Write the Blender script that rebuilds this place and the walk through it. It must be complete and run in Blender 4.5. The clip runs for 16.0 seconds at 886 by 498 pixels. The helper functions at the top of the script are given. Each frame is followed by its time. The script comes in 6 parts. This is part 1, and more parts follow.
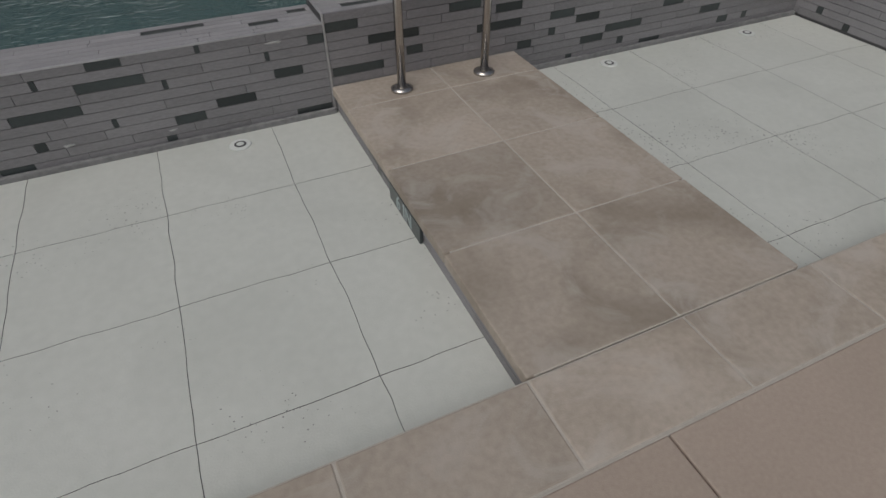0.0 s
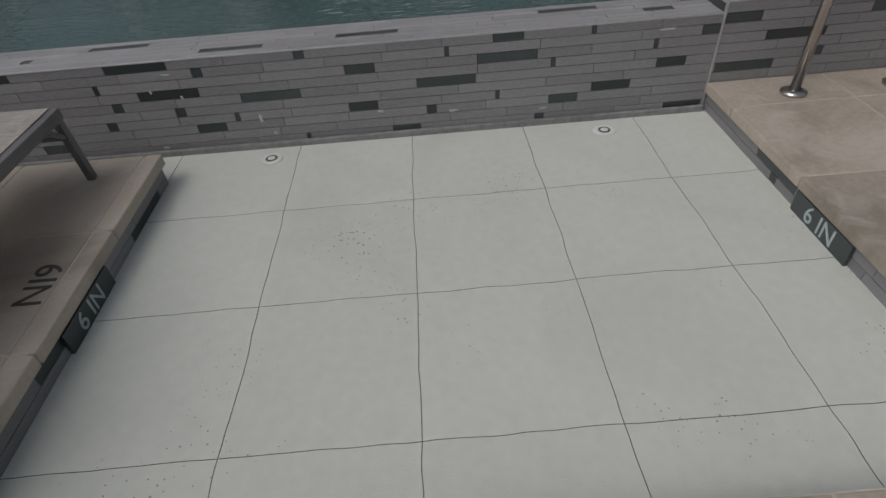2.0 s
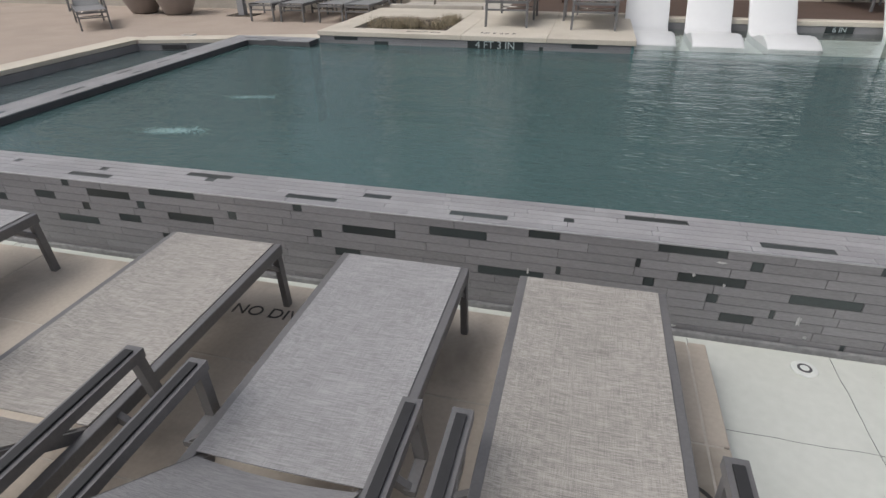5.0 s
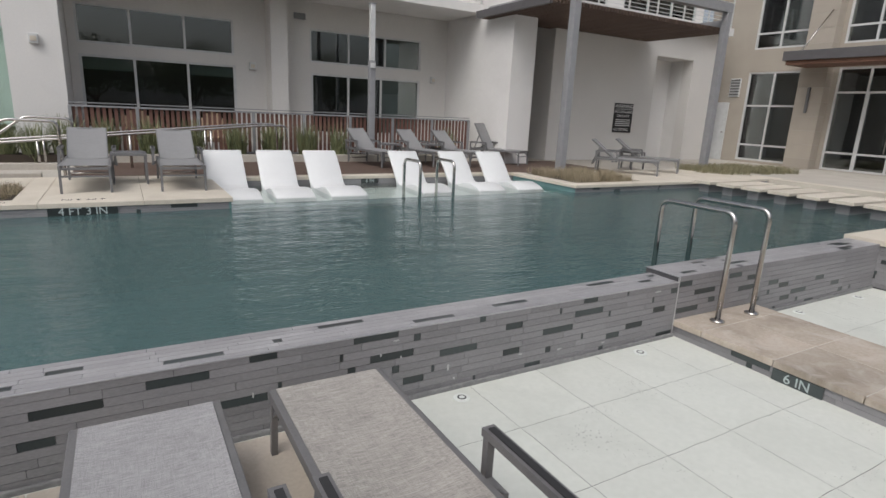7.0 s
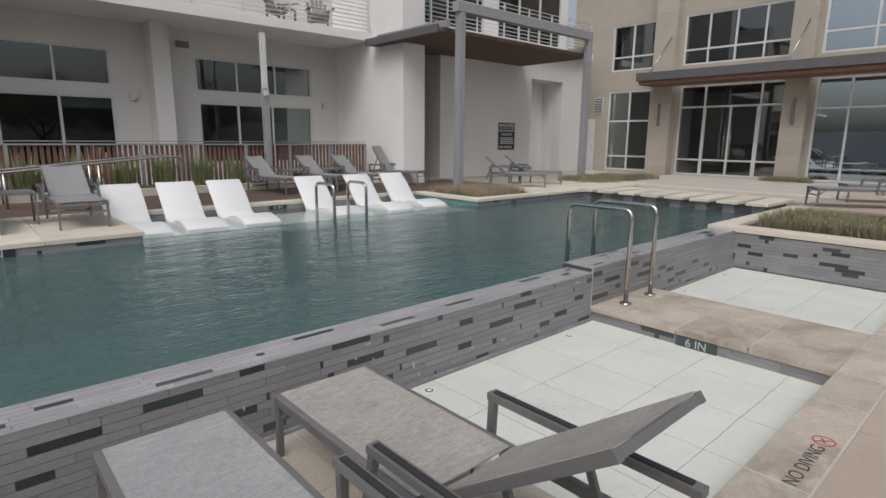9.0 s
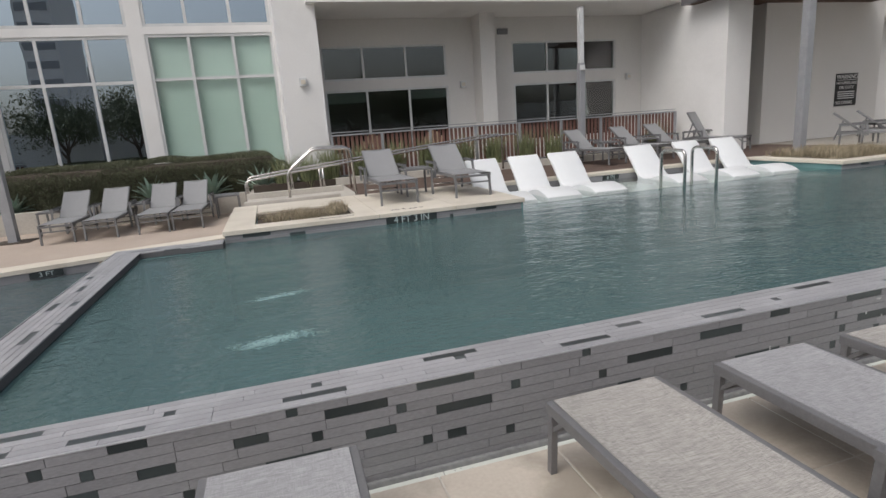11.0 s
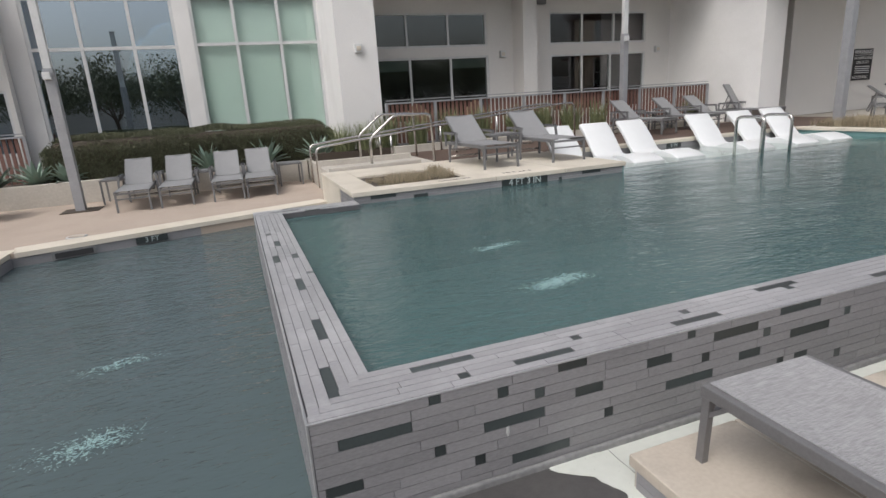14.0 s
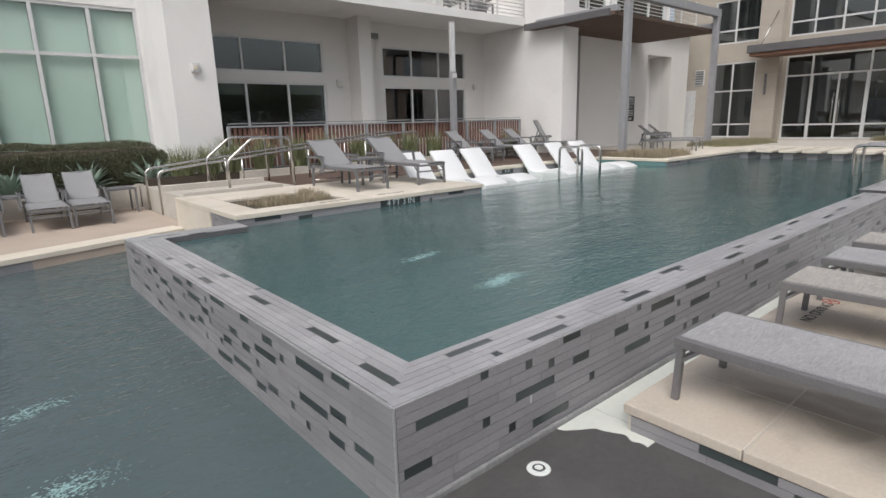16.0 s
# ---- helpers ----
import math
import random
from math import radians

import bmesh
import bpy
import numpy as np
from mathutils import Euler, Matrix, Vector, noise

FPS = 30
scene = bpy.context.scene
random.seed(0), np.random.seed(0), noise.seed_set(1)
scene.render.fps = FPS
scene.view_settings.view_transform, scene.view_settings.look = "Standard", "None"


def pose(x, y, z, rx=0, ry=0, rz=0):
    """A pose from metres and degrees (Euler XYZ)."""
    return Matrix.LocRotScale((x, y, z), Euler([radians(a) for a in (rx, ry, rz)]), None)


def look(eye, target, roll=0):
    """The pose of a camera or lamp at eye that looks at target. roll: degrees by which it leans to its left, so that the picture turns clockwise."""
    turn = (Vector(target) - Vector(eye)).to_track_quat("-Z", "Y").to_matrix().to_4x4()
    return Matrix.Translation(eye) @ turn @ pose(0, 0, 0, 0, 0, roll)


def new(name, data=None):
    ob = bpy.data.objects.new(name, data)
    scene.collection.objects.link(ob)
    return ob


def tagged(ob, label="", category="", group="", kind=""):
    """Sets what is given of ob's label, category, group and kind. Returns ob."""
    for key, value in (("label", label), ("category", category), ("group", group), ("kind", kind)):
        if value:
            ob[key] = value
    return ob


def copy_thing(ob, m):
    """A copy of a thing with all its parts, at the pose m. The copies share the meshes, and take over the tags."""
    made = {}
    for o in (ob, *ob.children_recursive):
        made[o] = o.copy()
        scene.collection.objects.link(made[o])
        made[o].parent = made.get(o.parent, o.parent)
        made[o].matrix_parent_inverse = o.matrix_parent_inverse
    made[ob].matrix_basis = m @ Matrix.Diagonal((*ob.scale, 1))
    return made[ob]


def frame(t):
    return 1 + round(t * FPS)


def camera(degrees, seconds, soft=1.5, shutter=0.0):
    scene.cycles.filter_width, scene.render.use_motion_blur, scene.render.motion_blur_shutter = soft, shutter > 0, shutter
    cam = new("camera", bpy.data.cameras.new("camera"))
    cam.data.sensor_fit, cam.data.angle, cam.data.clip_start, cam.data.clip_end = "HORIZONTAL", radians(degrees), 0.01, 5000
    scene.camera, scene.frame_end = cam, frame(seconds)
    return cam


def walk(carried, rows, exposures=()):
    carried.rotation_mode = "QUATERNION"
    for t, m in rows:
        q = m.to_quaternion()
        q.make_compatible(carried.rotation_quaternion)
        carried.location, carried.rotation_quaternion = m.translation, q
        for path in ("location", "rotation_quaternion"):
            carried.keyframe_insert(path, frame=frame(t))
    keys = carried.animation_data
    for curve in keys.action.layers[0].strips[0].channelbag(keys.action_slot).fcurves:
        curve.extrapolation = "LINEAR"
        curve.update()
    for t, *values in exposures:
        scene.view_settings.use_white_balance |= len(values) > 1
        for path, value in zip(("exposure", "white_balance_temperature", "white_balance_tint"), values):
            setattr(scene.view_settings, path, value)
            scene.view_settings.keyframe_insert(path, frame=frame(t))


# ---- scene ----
cam = camera(77.9, 16.0)
PATH = [
    (0, (0.081, -0.012, 1.428), (0.692, 1.32, 0.067), 0.0),
    (0.5, (-0.003, 0.013, 1.398), (0.827, 1.299, 0.11), 1.0),
    (1, (-0.197, 0.105, 1.34), (0.538, 1.444, 0.049), -0.9),
    (1.5, (-0.467, 0.164, 1.326), (-0.086, 1.642, 0.033), -3.7),
    (2, (-0.748, 0.205, 1.305), (-0.742, 1.719, -0.002), -4.8),
    (2.5, (-0.94, 0.287, 1.334), (-1.282, 1.711, -0.029), -5.4),
    (3, (-1.3, 0.399, 1.35), (-1.773, 1.775, -0.022), -5.2),
    (3.5, (-1.593, 0.431, 1.448), (-2.101, 1.789, 0.071), -4.3),
    (4, (-1.952, 0.457, 1.601), (-2.45, 1.91, 0.321), -3.2),
    (4.2, (-2.121, 0.47, 1.617), (-2.606, 1.974, 0.391), -2.5),
    (6.3, (-3.305, 0.201, 1.643), (-3.072, 2.074, 0.981), 2.0),
    (6.5, (-3.34, 0.113, 1.675), (-2.866, 1.96, 1.071), 2.6),
    (7, (-3.421, -0.065, 1.708), (-2.439, 1.608, 1.222), 2.7),
    (7.5, (-3.451, -0.125, 1.735), (-2.202, 1.378, 1.31), 2.6),
    (8, (-3.479, -0.136, 1.717), (-2.104, 1.261, 1.319), 1.5),
    (8.2, (-3.542, -0.142, 1.702), (-2.139, 1.229, 1.313), 1.3),
    (10.3, (-5.09, 0.189, 1.608), (-4.209, 1.938, 1.207), -2.4),
    (10.5, (-5.239, 0.279, 1.588), (-4.445, 2.07, 1.183), -2.8),
    (11, (-5.641, 0.442, 1.568), (-5.089, 2.313, 1.127), -4.0),
    (11.5, (-5.984, 0.485, 1.53), (-5.625, 2.397, 1.066), -5.2),
    (12, (-6.332, 0.558, 1.472), (-5.985, 2.469, 0.991), -5.3),
    (12.5, (-6.689, 0.711, 1.462), (-6.344, 2.617, 0.964), -5.0),
    (13, (-7.018, 0.771, 1.479), (-6.67, 2.675, 0.977), -5.1),
    (13.5, (-7.306, 0.846, 1.478), (-6.854, 2.725, 0.965), -4.6),
    (14, (-7.658, 0.958, 1.504), (-7.0, 2.772, 0.98), -3.6),
    (14.5, (-7.985, 1.034, 1.531), (-7.148, 2.774, 1.01), -2.9),
    (15, (-8.152, 1.145, 1.553), (-7.142, 2.793, 1.038), -2.4),
    (15.5, (-8.359, 1.167, 1.574), (-7.103, 2.654, 1.114), -0.9),
    (16, (-8.684, 1.204, 1.465), (-7.422, 2.688, 1.015), -1.6),
]
walk(cam, [(t, look(eye, target, roll)) for t, eye, target, roll in PATH], [(0, -0.90, 6400, 10), (2, -0.82, 6400, 10), (3.5, -0.40, 6400, 10), (4.2, -0.2, 6400, 10), (6.3, 0.03, 6400, 10), (7.5, -0.05, 6400, 10), (8.2, -0.08, 6400, 10), (10.5, 0.07, 6400, 10), (13.5, 0.2, 6400, 10), (16, 0.3, 6400, 10)])

# ---- world, sun, exposure ----
world = bpy.data.worlds.new("world")
scene.world = world
world.use_nodes = True
wn, wl = world.node_tree.nodes, world.node_tree.links
sky = wn.new("ShaderNodeTexSky")
sky.sky_type, sky.sun_disc = "NISHITA", False
sky.sun_elevation, sky.sun_rotation = radians(53), radians(235)
sky.air_density, sky.dust_density, sky.ozone_density = 1.0, 6.0, 1.0
grey = wn.new("ShaderNodeHueSaturation")
grey.inputs["Saturation"].default_value = 0.45
wl.new(sky.outputs[0], grey.inputs["Color"])
wl.new(grey.outputs[0], wn["Background"].inputs[0])
wn["Background"].inputs[1].default_value = 0.13
sun_data = bpy.data.lights.new("sun", "SUN")
sun_data.energy, sun_data.angle, sun_data.color = 0.66, radians(45), (1.0, 0.985, 0.965)
sun = new("sun", sun_data)
sun.matrix_world = look((-13, -7, 21), (0, 2, 0))


# ---- materials ----
def material(name, colour, rough=0.6, metal=0.0, colour2=None, scale=6.0, detail=40.0, mix=0.5, bump=0.15, bump_scale=120.0,
             random_value=0.0, scuff=None, pits=0.0, stain_edge=0.24, stain=None, stain_scale=1.6, stain_amount=0.0, spec=0.5, stretch=(1, 1, 1)):
    """A surface with variation at two scales, stains, fine relief and a value that differs from piece to piece."""
    m = bpy.data.materials.new(name)
    m.use_nodes = True
    n, l = m.node_tree.nodes, m.node_tree.links
    b = n["Principled BSDF"]
    co = n.new("ShaderNodeTexCoord")
    geo = n.new("ShaderNodeNewGeometry")
    mp = n.new("ShaderNodeMapping")
    mp.inputs["Scale"].default_value = stretch
    l.new(geo.outputs["Position"], mp.inputs["Vector"])
    big = n.new("ShaderNodeTexNoise")
    big.inputs["Scale"].default_value, big.inputs["Detail"].default_value = scale, 5
    fine = n.new("ShaderNodeTexNoise")
    fine.inputs["Scale"].default_value, fine.inputs["Detail"].default_value = detail, 3
    for t in (big, fine):
        l.new(mp.outputs[0], t.inputs["Vector"])
    add = n.new("ShaderNodeMath")
    add.operation = "ADD"
    l.new(big.outputs[0], add.inputs[0])
    l.new(fine.outputs[0], add.inputs[1])
    ramp = n.new("ShaderNodeMapRange")
    ramp.inputs["From Min"].default_value, ramp.inputs["From Max"].default_value = 0.7, 1.3
    l.new(add.outputs[0], ramp.inputs["Value"])
    mixc = n.new("ShaderNodeMix")
    mixc.data_type = "RGBA"
    c2 = colour2 or tuple(c * (1 - 0.35 * mix) for c in colour)
    mixc.inputs[6].default_value, mixc.inputs[7].default_value = (*colour, 1), (*c2, 1)
    l.new(ramp.outputs[0], mixc.inputs[0])
    out = mixc.outputs[2]
    if stain:
        sn = n.new("ShaderNodeTexNoise")
        sn.inputs["Scale"].default_value, sn.inputs["Detail"].default_value, sn.inputs["Distortion"].default_value = stain_scale, 6, 0.6
        l.new(geo.outputs["Position"], sn.inputs["Vector"])
        sr = n.new("ShaderNodeMapRange")
        sr.inputs["From Min"].default_value, sr.inputs["From Max"].default_value, sr.inputs["To Max"].default_value = 0.5, 0.5 + stain_edge, stain_amount
        l.new(sn.outputs[0], sr.inputs["Value"])
        sm = n.new("ShaderNodeMix")
        sm.data_type = "RGBA"
        l.new(sr.outputs[0], sm.inputs[0])
        l.new(out, sm.inputs[6])
        sm.inputs[7].default_value = (*stain, 1)
        out = sm.outputs[2]
    if scuff:
        un = n.new("ShaderNodeTexNoise")
        un.inputs["Scale"].default_value, un.inputs["Detail"].default_value, un.inputs["Distortion"].default_value = 3.4, 8, 1.2
        un.inputs["Roughness"].default_value = 0.62
        l.new(geo.outputs["Position"], un.inputs["Vector"])
        ur = n.new("ShaderNodeMapRange")
        ur.inputs["From Min"].default_value, ur.inputs["From Max"].default_value, ur.inputs["To Max"].default_value = 0.50, 0.66, 0.75
        l.new(un.outputs[0], ur.inputs["Value"])
        um = n.new("ShaderNodeMix")
        um.data_type = "RGBA"
        l.new(ur.outputs[0], um.inputs[0])
        l.new(out, um.inputs[6])
        um.inputs[7].default_value = (*scuff, 1)
        out = um.outputs[2]
    if pits:
        vo = n.new("ShaderNodeTexVoronoi")
        vo.inputs["Scale"].default_value = 42.0
        l.new(geo.outputs["Position"], vo.inputs["Vector"])
        where = n.new("ShaderNodeTexNoise")
        where.inputs["Scale"].default_value = 1.7
        l.new(geo.outputs["Position"], where.inputs["Vector"])
        wr = n.new("ShaderNodeMapRange")
        wr.inputs["From Min"].default_value, wr.inputs["From Max"].default_value, wr.inputs["To Max"].default_value = 0.48, 0.75, 0.26
        l.new(where.outputs[0], wr.inputs["Value"])
        lt = n.new("ShaderNodeMath")
        lt.operation = "LESS_THAN"
        l.new(vo.outputs["Distance"], lt.inputs[0])
        l.new(wr.outputs[0], lt.inputs[1])
        pk = n.new("ShaderNodeMath")
        pk.operation = "MULTIPLY"
        pk.inputs[1].default_value = pits
        l.new(lt.outputs[0], pk.inputs[0])
        pm = n.new("ShaderNodeMix")
        pm.data_type = "RGBA"
        l.new(pk.outputs[0], pm.inputs[0])
        l.new(out, pm.inputs[6])
        pm.inputs[7].default_value = (0.16, 0.165, 0.155, 1)
        out = pm.outputs[2]
    if random_value:
        info = n.new("ShaderNodeObjectInfo")
        rr = n.new("ShaderNodeMapRange")
        rr.inputs["To Min"].default_value, rr.inputs["To Max"].default_value = 1 - random_value, 1 + random_value
        l.new(info.outputs["Random"], rr.inputs["Value"])
        hs = n.new("ShaderNodeHueSaturation")
        l.new(rr.outputs[0], hs.inputs["Value"])
        l.new(out, hs.inputs["Color"])
        out = hs.outputs[0]
    l.new(out, b.inputs["Base Color"])
    b.inputs["Roughness"].default_value, b.inputs["Metallic"].default_value = rough, metal
    b.inputs["Specular IOR Level"].default_value = spec
    if bump:
        bn = n.new("ShaderNodeTexNoise")
        bn.inputs["Scale"].default_value, bn.inputs["Detail"].default_value = bump_scale, 4
        l.new(mp.outputs[0], bn.inputs["Vector"])
        bp = n.new("ShaderNodeBump")
        bp.inputs["Strength"].default_value, bp.inputs["Distance"].default_value = bump, 0.01
        l.new(bn.outputs[0], bp.inputs["Height"])
        l.new(bp.outputs[0], b.inputs["Normal"])
    return m


def water_material(name, tint, wave=0.35, rough=0.03, body=None, murk=0.0):
    """Tinted clear water: gloss by Fresnel over a see-through body, ripples at two scales."""
    m = bpy.data.materials.new(name)
    m.use_nodes = True
    n, l = m.node_tree.nodes, m.node_tree.links
    n.remove(n["Principled BSDF"])
    geo = n.new("ShaderNodeNewGeometry")
    mp = n.new("ShaderNodeMapping")
    mp.inputs["Scale"].default_value = (0.5, 1.0, 1.0)
    l.new(geo.outputs["Position"], mp.inputs["Vector"])
    a = n.new("ShaderNodeTexNoise")
    a.inputs["Scale"].default_value, a.inputs["Detail"].default_value, a.inputs["Distortion"].default_value = 21.0, 2, 0.5
    c = n.new("ShaderNodeTexNoise")
    c.inputs["Scale"].default_value, c.inputs["Detail"].default_value = 3.2, 2
    for t in (a, c):
        l.new(mp.outputs[0], t.inputs["Vector"])
    s = n.new("ShaderNodeMath")
    s.operation = "MULTIPLY_ADD"
    s.inputs[1].default_value = 2.0
    l.new(c.outputs[0], s.inputs[0])
    l.new(a.outputs[0], s.inputs[2])
    bp = n.new("ShaderNodeBump")
    bp.inputs["Strength"].default_value, bp.inputs["Distance"].default_value = wave, 0.02
    l.new(s.outputs[0], bp.inputs["Height"])
    gl = n.new("ShaderNodeBsdfGlossy")
    gl.inputs["Roughness"].default_value = rough
    l.new(bp.outputs[0], gl.inputs["Normal"])
    tr = n.new("ShaderNodeBsdfTransparent")
    tr.inputs[0].default_value = (*tint, 1)
    inner = tr.outputs[0]
    if body:
        df = n.new("ShaderNodeBsdfDiffuse")
        cloud = n.new("ShaderNodeTexNoise")
        cloud.inputs["Scale"].default_value = 0.45
        l.new(geo.outputs["Position"], cloud.inputs["Vector"])
        cm = n.new("ShaderNodeMix")
        cm.data_type = "RGBA"
        cm.inputs[6].default_value, cm.inputs[7].default_value = (*[c * 0.85 for c in body], 1), (*[c * 1.15 for c in body], 1)
        l.new(cloud.outputs[0], cm.inputs[0])
        l.new(cm.outputs[2], df.inputs[0])
        mk = n.new("ShaderNodeMixShader")
        mk.inputs[0].default_value = murk
        l.new(inner, mk.inputs[1])
        l.new(df.outputs[0], mk.inputs[2])
        inner = mk.outputs[0]
    fr = n.new("ShaderNodeFresnel")
    fr.inputs["IOR"].default_value = 1.33
    l.new(bp.outputs[0], fr.inputs["Normal"])
    mx = n.new("ShaderNodeMixShader")
    l.new(fr.outputs[0], mx.inputs[0])
    l.new(inner, mx.inputs[1])
    l.new(gl.outputs[0], mx.inputs[2])
    l.new(mx.outputs[0], n["Material Output"].inputs[0])
    return m


def glass_material(name, tint, ior=1.5, rough=0.0, gloss_tint=(1.0, 1.0, 1.0)):
    """Window glass: gloss by Fresnel over a tinted see-through body."""
    m = bpy.data.materials.new(name)
    m.use_nodes = True
    n, l = m.node_tree.nodes, m.node_tree.links
    n.remove(n["Principled BSDF"])
    gl = n.new("ShaderNodeBsdfGlossy")
    gl.inputs["Roughness"].default_value = rough
    gl.inputs["Color"].default_value = (*gloss_tint, 1)
    geo = n.new("ShaderNodeNewGeometry")
    wob = n.new("ShaderNodeTexNoise")
    wob.inputs["Scale"].default_value = 0.8
    l.new(geo.outputs["Position"], wob.inputs["Vector"])
    bp = n.new("ShaderNodeBump")
    bp.inputs["Strength"].default_value, bp.inputs["Distance"].default_value = 0.03, 0.05
    l.new(wob.outputs[0], bp.inputs["Height"])
    l.new(bp.outputs[0], gl.inputs["Normal"])
    tr = n.new("ShaderNodeBsdfTransparent")
    tr.inputs[0].default_value = (*tint, 1)
    fr = n.new("ShaderNodeFresnel")
    fr.inputs["IOR"].default_value = ior
    mx = n.new("ShaderNodeMixShader")
    l.new(fr.outputs[0], mx.inputs[0])
    l.new(tr.outputs[0], mx.inputs[1])
    l.new(gl.outputs[0], mx.inputs[2])
    l.new(mx.outputs[0], n["Material Output"].inputs[0])
    return m


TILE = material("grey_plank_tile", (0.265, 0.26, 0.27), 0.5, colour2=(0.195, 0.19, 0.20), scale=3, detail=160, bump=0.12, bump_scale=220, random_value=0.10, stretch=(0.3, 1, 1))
# paler copy of TILE for wall tops, overhead sky light put into the colour
TILE_TOP = material("sky_lit_plank_tile", (0.36, 0.355, 0.365), 0.4, colour2=(0.27, 0.265, 0.275), scale=3, detail=160, bump=0.12, bump_scale=220, random_value=0.10, stretch=(0.3, 1, 1), stain=(0.43, 0.43, 0.44), stain_scale=5, stain_amount=0.5)
TILE_DARK = material("dark_slate_tile", (0.045, 0.055, 0.056), 0.3, scale=5, detail=60, bump=0.05, random_value=0.35)
GROUT = material("grout", (0.10, 0.10, 0.105), 0.9, bump=0.1)
WALL_BASE = material("scaled_wall_base", (0.16, 0.16, 0.165), 0.85, colour2=(0.26, 0.26, 0.26), scale=4, detail=30, bump=0.4, bump_scale=60)
EDGE_TRIM = material("metal_edge_trim", (0.55, 0.55, 0.56), 0.4, 0.6, bump=0.0)
LIMESTONE = material("limestone", (0.52, 0.465, 0.395), 0.75, colour2=(0.45, 0.395, 0.33), scale=2.5, detail=50, bump=0.12, bump_scale=180, random_value=0.05, stain=(0.26, 0.225, 0.185), stain_scale=1.9, stain_amount=0.75, stain_edge=0.18)
LIMESTONE_STAINED = material("stained_limestone", (0.47, 0.41, 0.345), 0.75, colour2=(0.36, 0.31, 0.255), scale=2.6, detail=38, bump=0.12, bump_scale=180, random_value=0.11, stain=(0.215, 0.175, 0.135), stain_scale=1.9, stain_amount=0.8, stain_edge=0.22, scuff=(0.49, 0.45, 0.40))
MORTAR = material("pale_mortar", (0.55, 0.51, 0.45), 0.9, scale=9, detail=60, bump=0.3)
LIMESTONE_CLEAN = material("pale_limestone", (0.62, 0.57, 0.49), 0.75, colour2=(0.55, 0.5, 0.42), scale=2.0, detail=50, bump=0.1, bump_scale=180, random_value=0.05, stain=(0.4, 0.35, 0.28), stain_scale=1.2, stain_amount=0.4)
DECK = material("tan_deck_concrete", (0.44, 0.365, 0.305), 0.85, colour2=(0.38, 0.31, 0.255), scale=1.5, detail=70, bump=0.2, bump_scale=260, random_value=0.04, stain=(0.3, 0.25, 0.2), stain_scale=0.9, stain_amount=0.35)
BASIN = material("pale_basin_plaster", (0.62, 0.637, 0.592), 0.75, colour2=(0.565, 0.585, 0.54), scale=1.2, detail=25, bump=0.12, bump_scale=140, random_value=0.015, stain=(0.46, 0.48, 0.44), stain_scale=1.4, stain_amount=0.4, pits=0.75)
BASIN_DARK = material("dark_basin_coating", (0.065, 0.062, 0.062), 0.6, colour2=(0.085, 0.08, 0.08), scale=2, detail=30, bump=0.2, bump_scale=90, stain=(0.12, 0.115, 0.11), stain_scale=3, stain_amount=0.5)
CRACK = material("crack_filler", (0.14, 0.145, 0.14), 0.9, bump=0.0)
POOL = material("teal_pool_plaster", (0.16, 0.285, 0.285), 0.8, colour2=(0.13, 0.245, 0.25), scale=0.6, detail=8, bump=0.1)
POOL_LOW = material("grey_green_pool_plaster", (0.17, 0.23, 0.235), 0.8, colour2=(0.13, 0.185, 0.195), scale=0.6, detail=8, bump=0.1)
SHELF = material("white_shelf_plaster", (0.72, 0.75, 0.72), 0.7, scale=2, detail=20, bump=0.08)
WATER = water_material("pool_water", (0.76, 0.84, 0.85), 0.5, 0.02, (0.086, 0.152, 0.155), 0.72)
WATER_CLEAR = water_material("shallow_water", (0.86, 0.92, 0.91), 0.27, 0.04)
WATER_LOW = water_material("lower_pool_water", (0.62, 0.72, 0.75), 0.8, 0.03, (0.10, 0.135, 0.142), 0.8)
STUCCO = material("white_stucco", (0.74, 0.73, 0.72), 0.9, colour2=(0.70, 0.69, 0.68), scale=0.7, detail=30, bump=0.25, bump_scale=300, stain=(0.47, 0.46, 0.44), stain_scale=0.5, stain_amount=0.35)
STUCCO_WARM = material("warm_grey_stucco", (0.65, 0.635, 0.615), 0.9, colour2=(0.61, 0.595, 0.575), scale=0.7, detail=30, bump=0.25, bump_scale=300)
TAN_STONE = material("tan_stone_cladding", (0.42, 0.38, 0.325), 0.8, colour2=(0.37, 0.33, 0.28), scale=1.5, detail=40, bump=0.15, random_value=0.07)
FRAME_WHITE = material("white_window_frame", (0.62, 0.63, 0.63), 0.45, bump=0.0)
FRAME_DARK = material("charcoal_aluminium", (0.20, 0.195, 0.198), 0.45, 0.3, scale=8, detail=90, bump=0.03)
FRAME_GREY = material("grey_powder_coat", (0.20, 0.20, 0.205), 0.45, 0.25, scale=8, detail=90, bump=0.03)
POLE_GREY = material("grey_painted_steel", (0.34, 0.345, 0.36), 0.5, 0.2, bump=0.03)
STEEL = material("brushed_stainless", (0.58, 0.56, 0.54), 0.22, 1.0, scale=10, detail=200, bump=0.02)
CANOPY_GREY = material("dark_grey_canopy", (0.13, 0.125, 0.13), 0.5, 0.2, bump=0.03)
WOOD = material("brown_wood", (0.20, 0.105, 0.07), 0.7, colour2=(0.14, 0.07, 0.045), scale=3, detail=30, bump=0.2, random_value=0.2)
WOOD_DARK = material("dark_wood_deck", (0.135, 0.09, 0.07), 0.7, colour2=(0.10, 0.066, 0.05), scale=3, detail=30, bump=0.2, random_value=0.15)
SLAT = material("red_brown_slat", (0.20, 0.105, 0.082), 0.7, colour2=(0.15, 0.075, 0.06), scale=3, detail=30, bump=0.1)
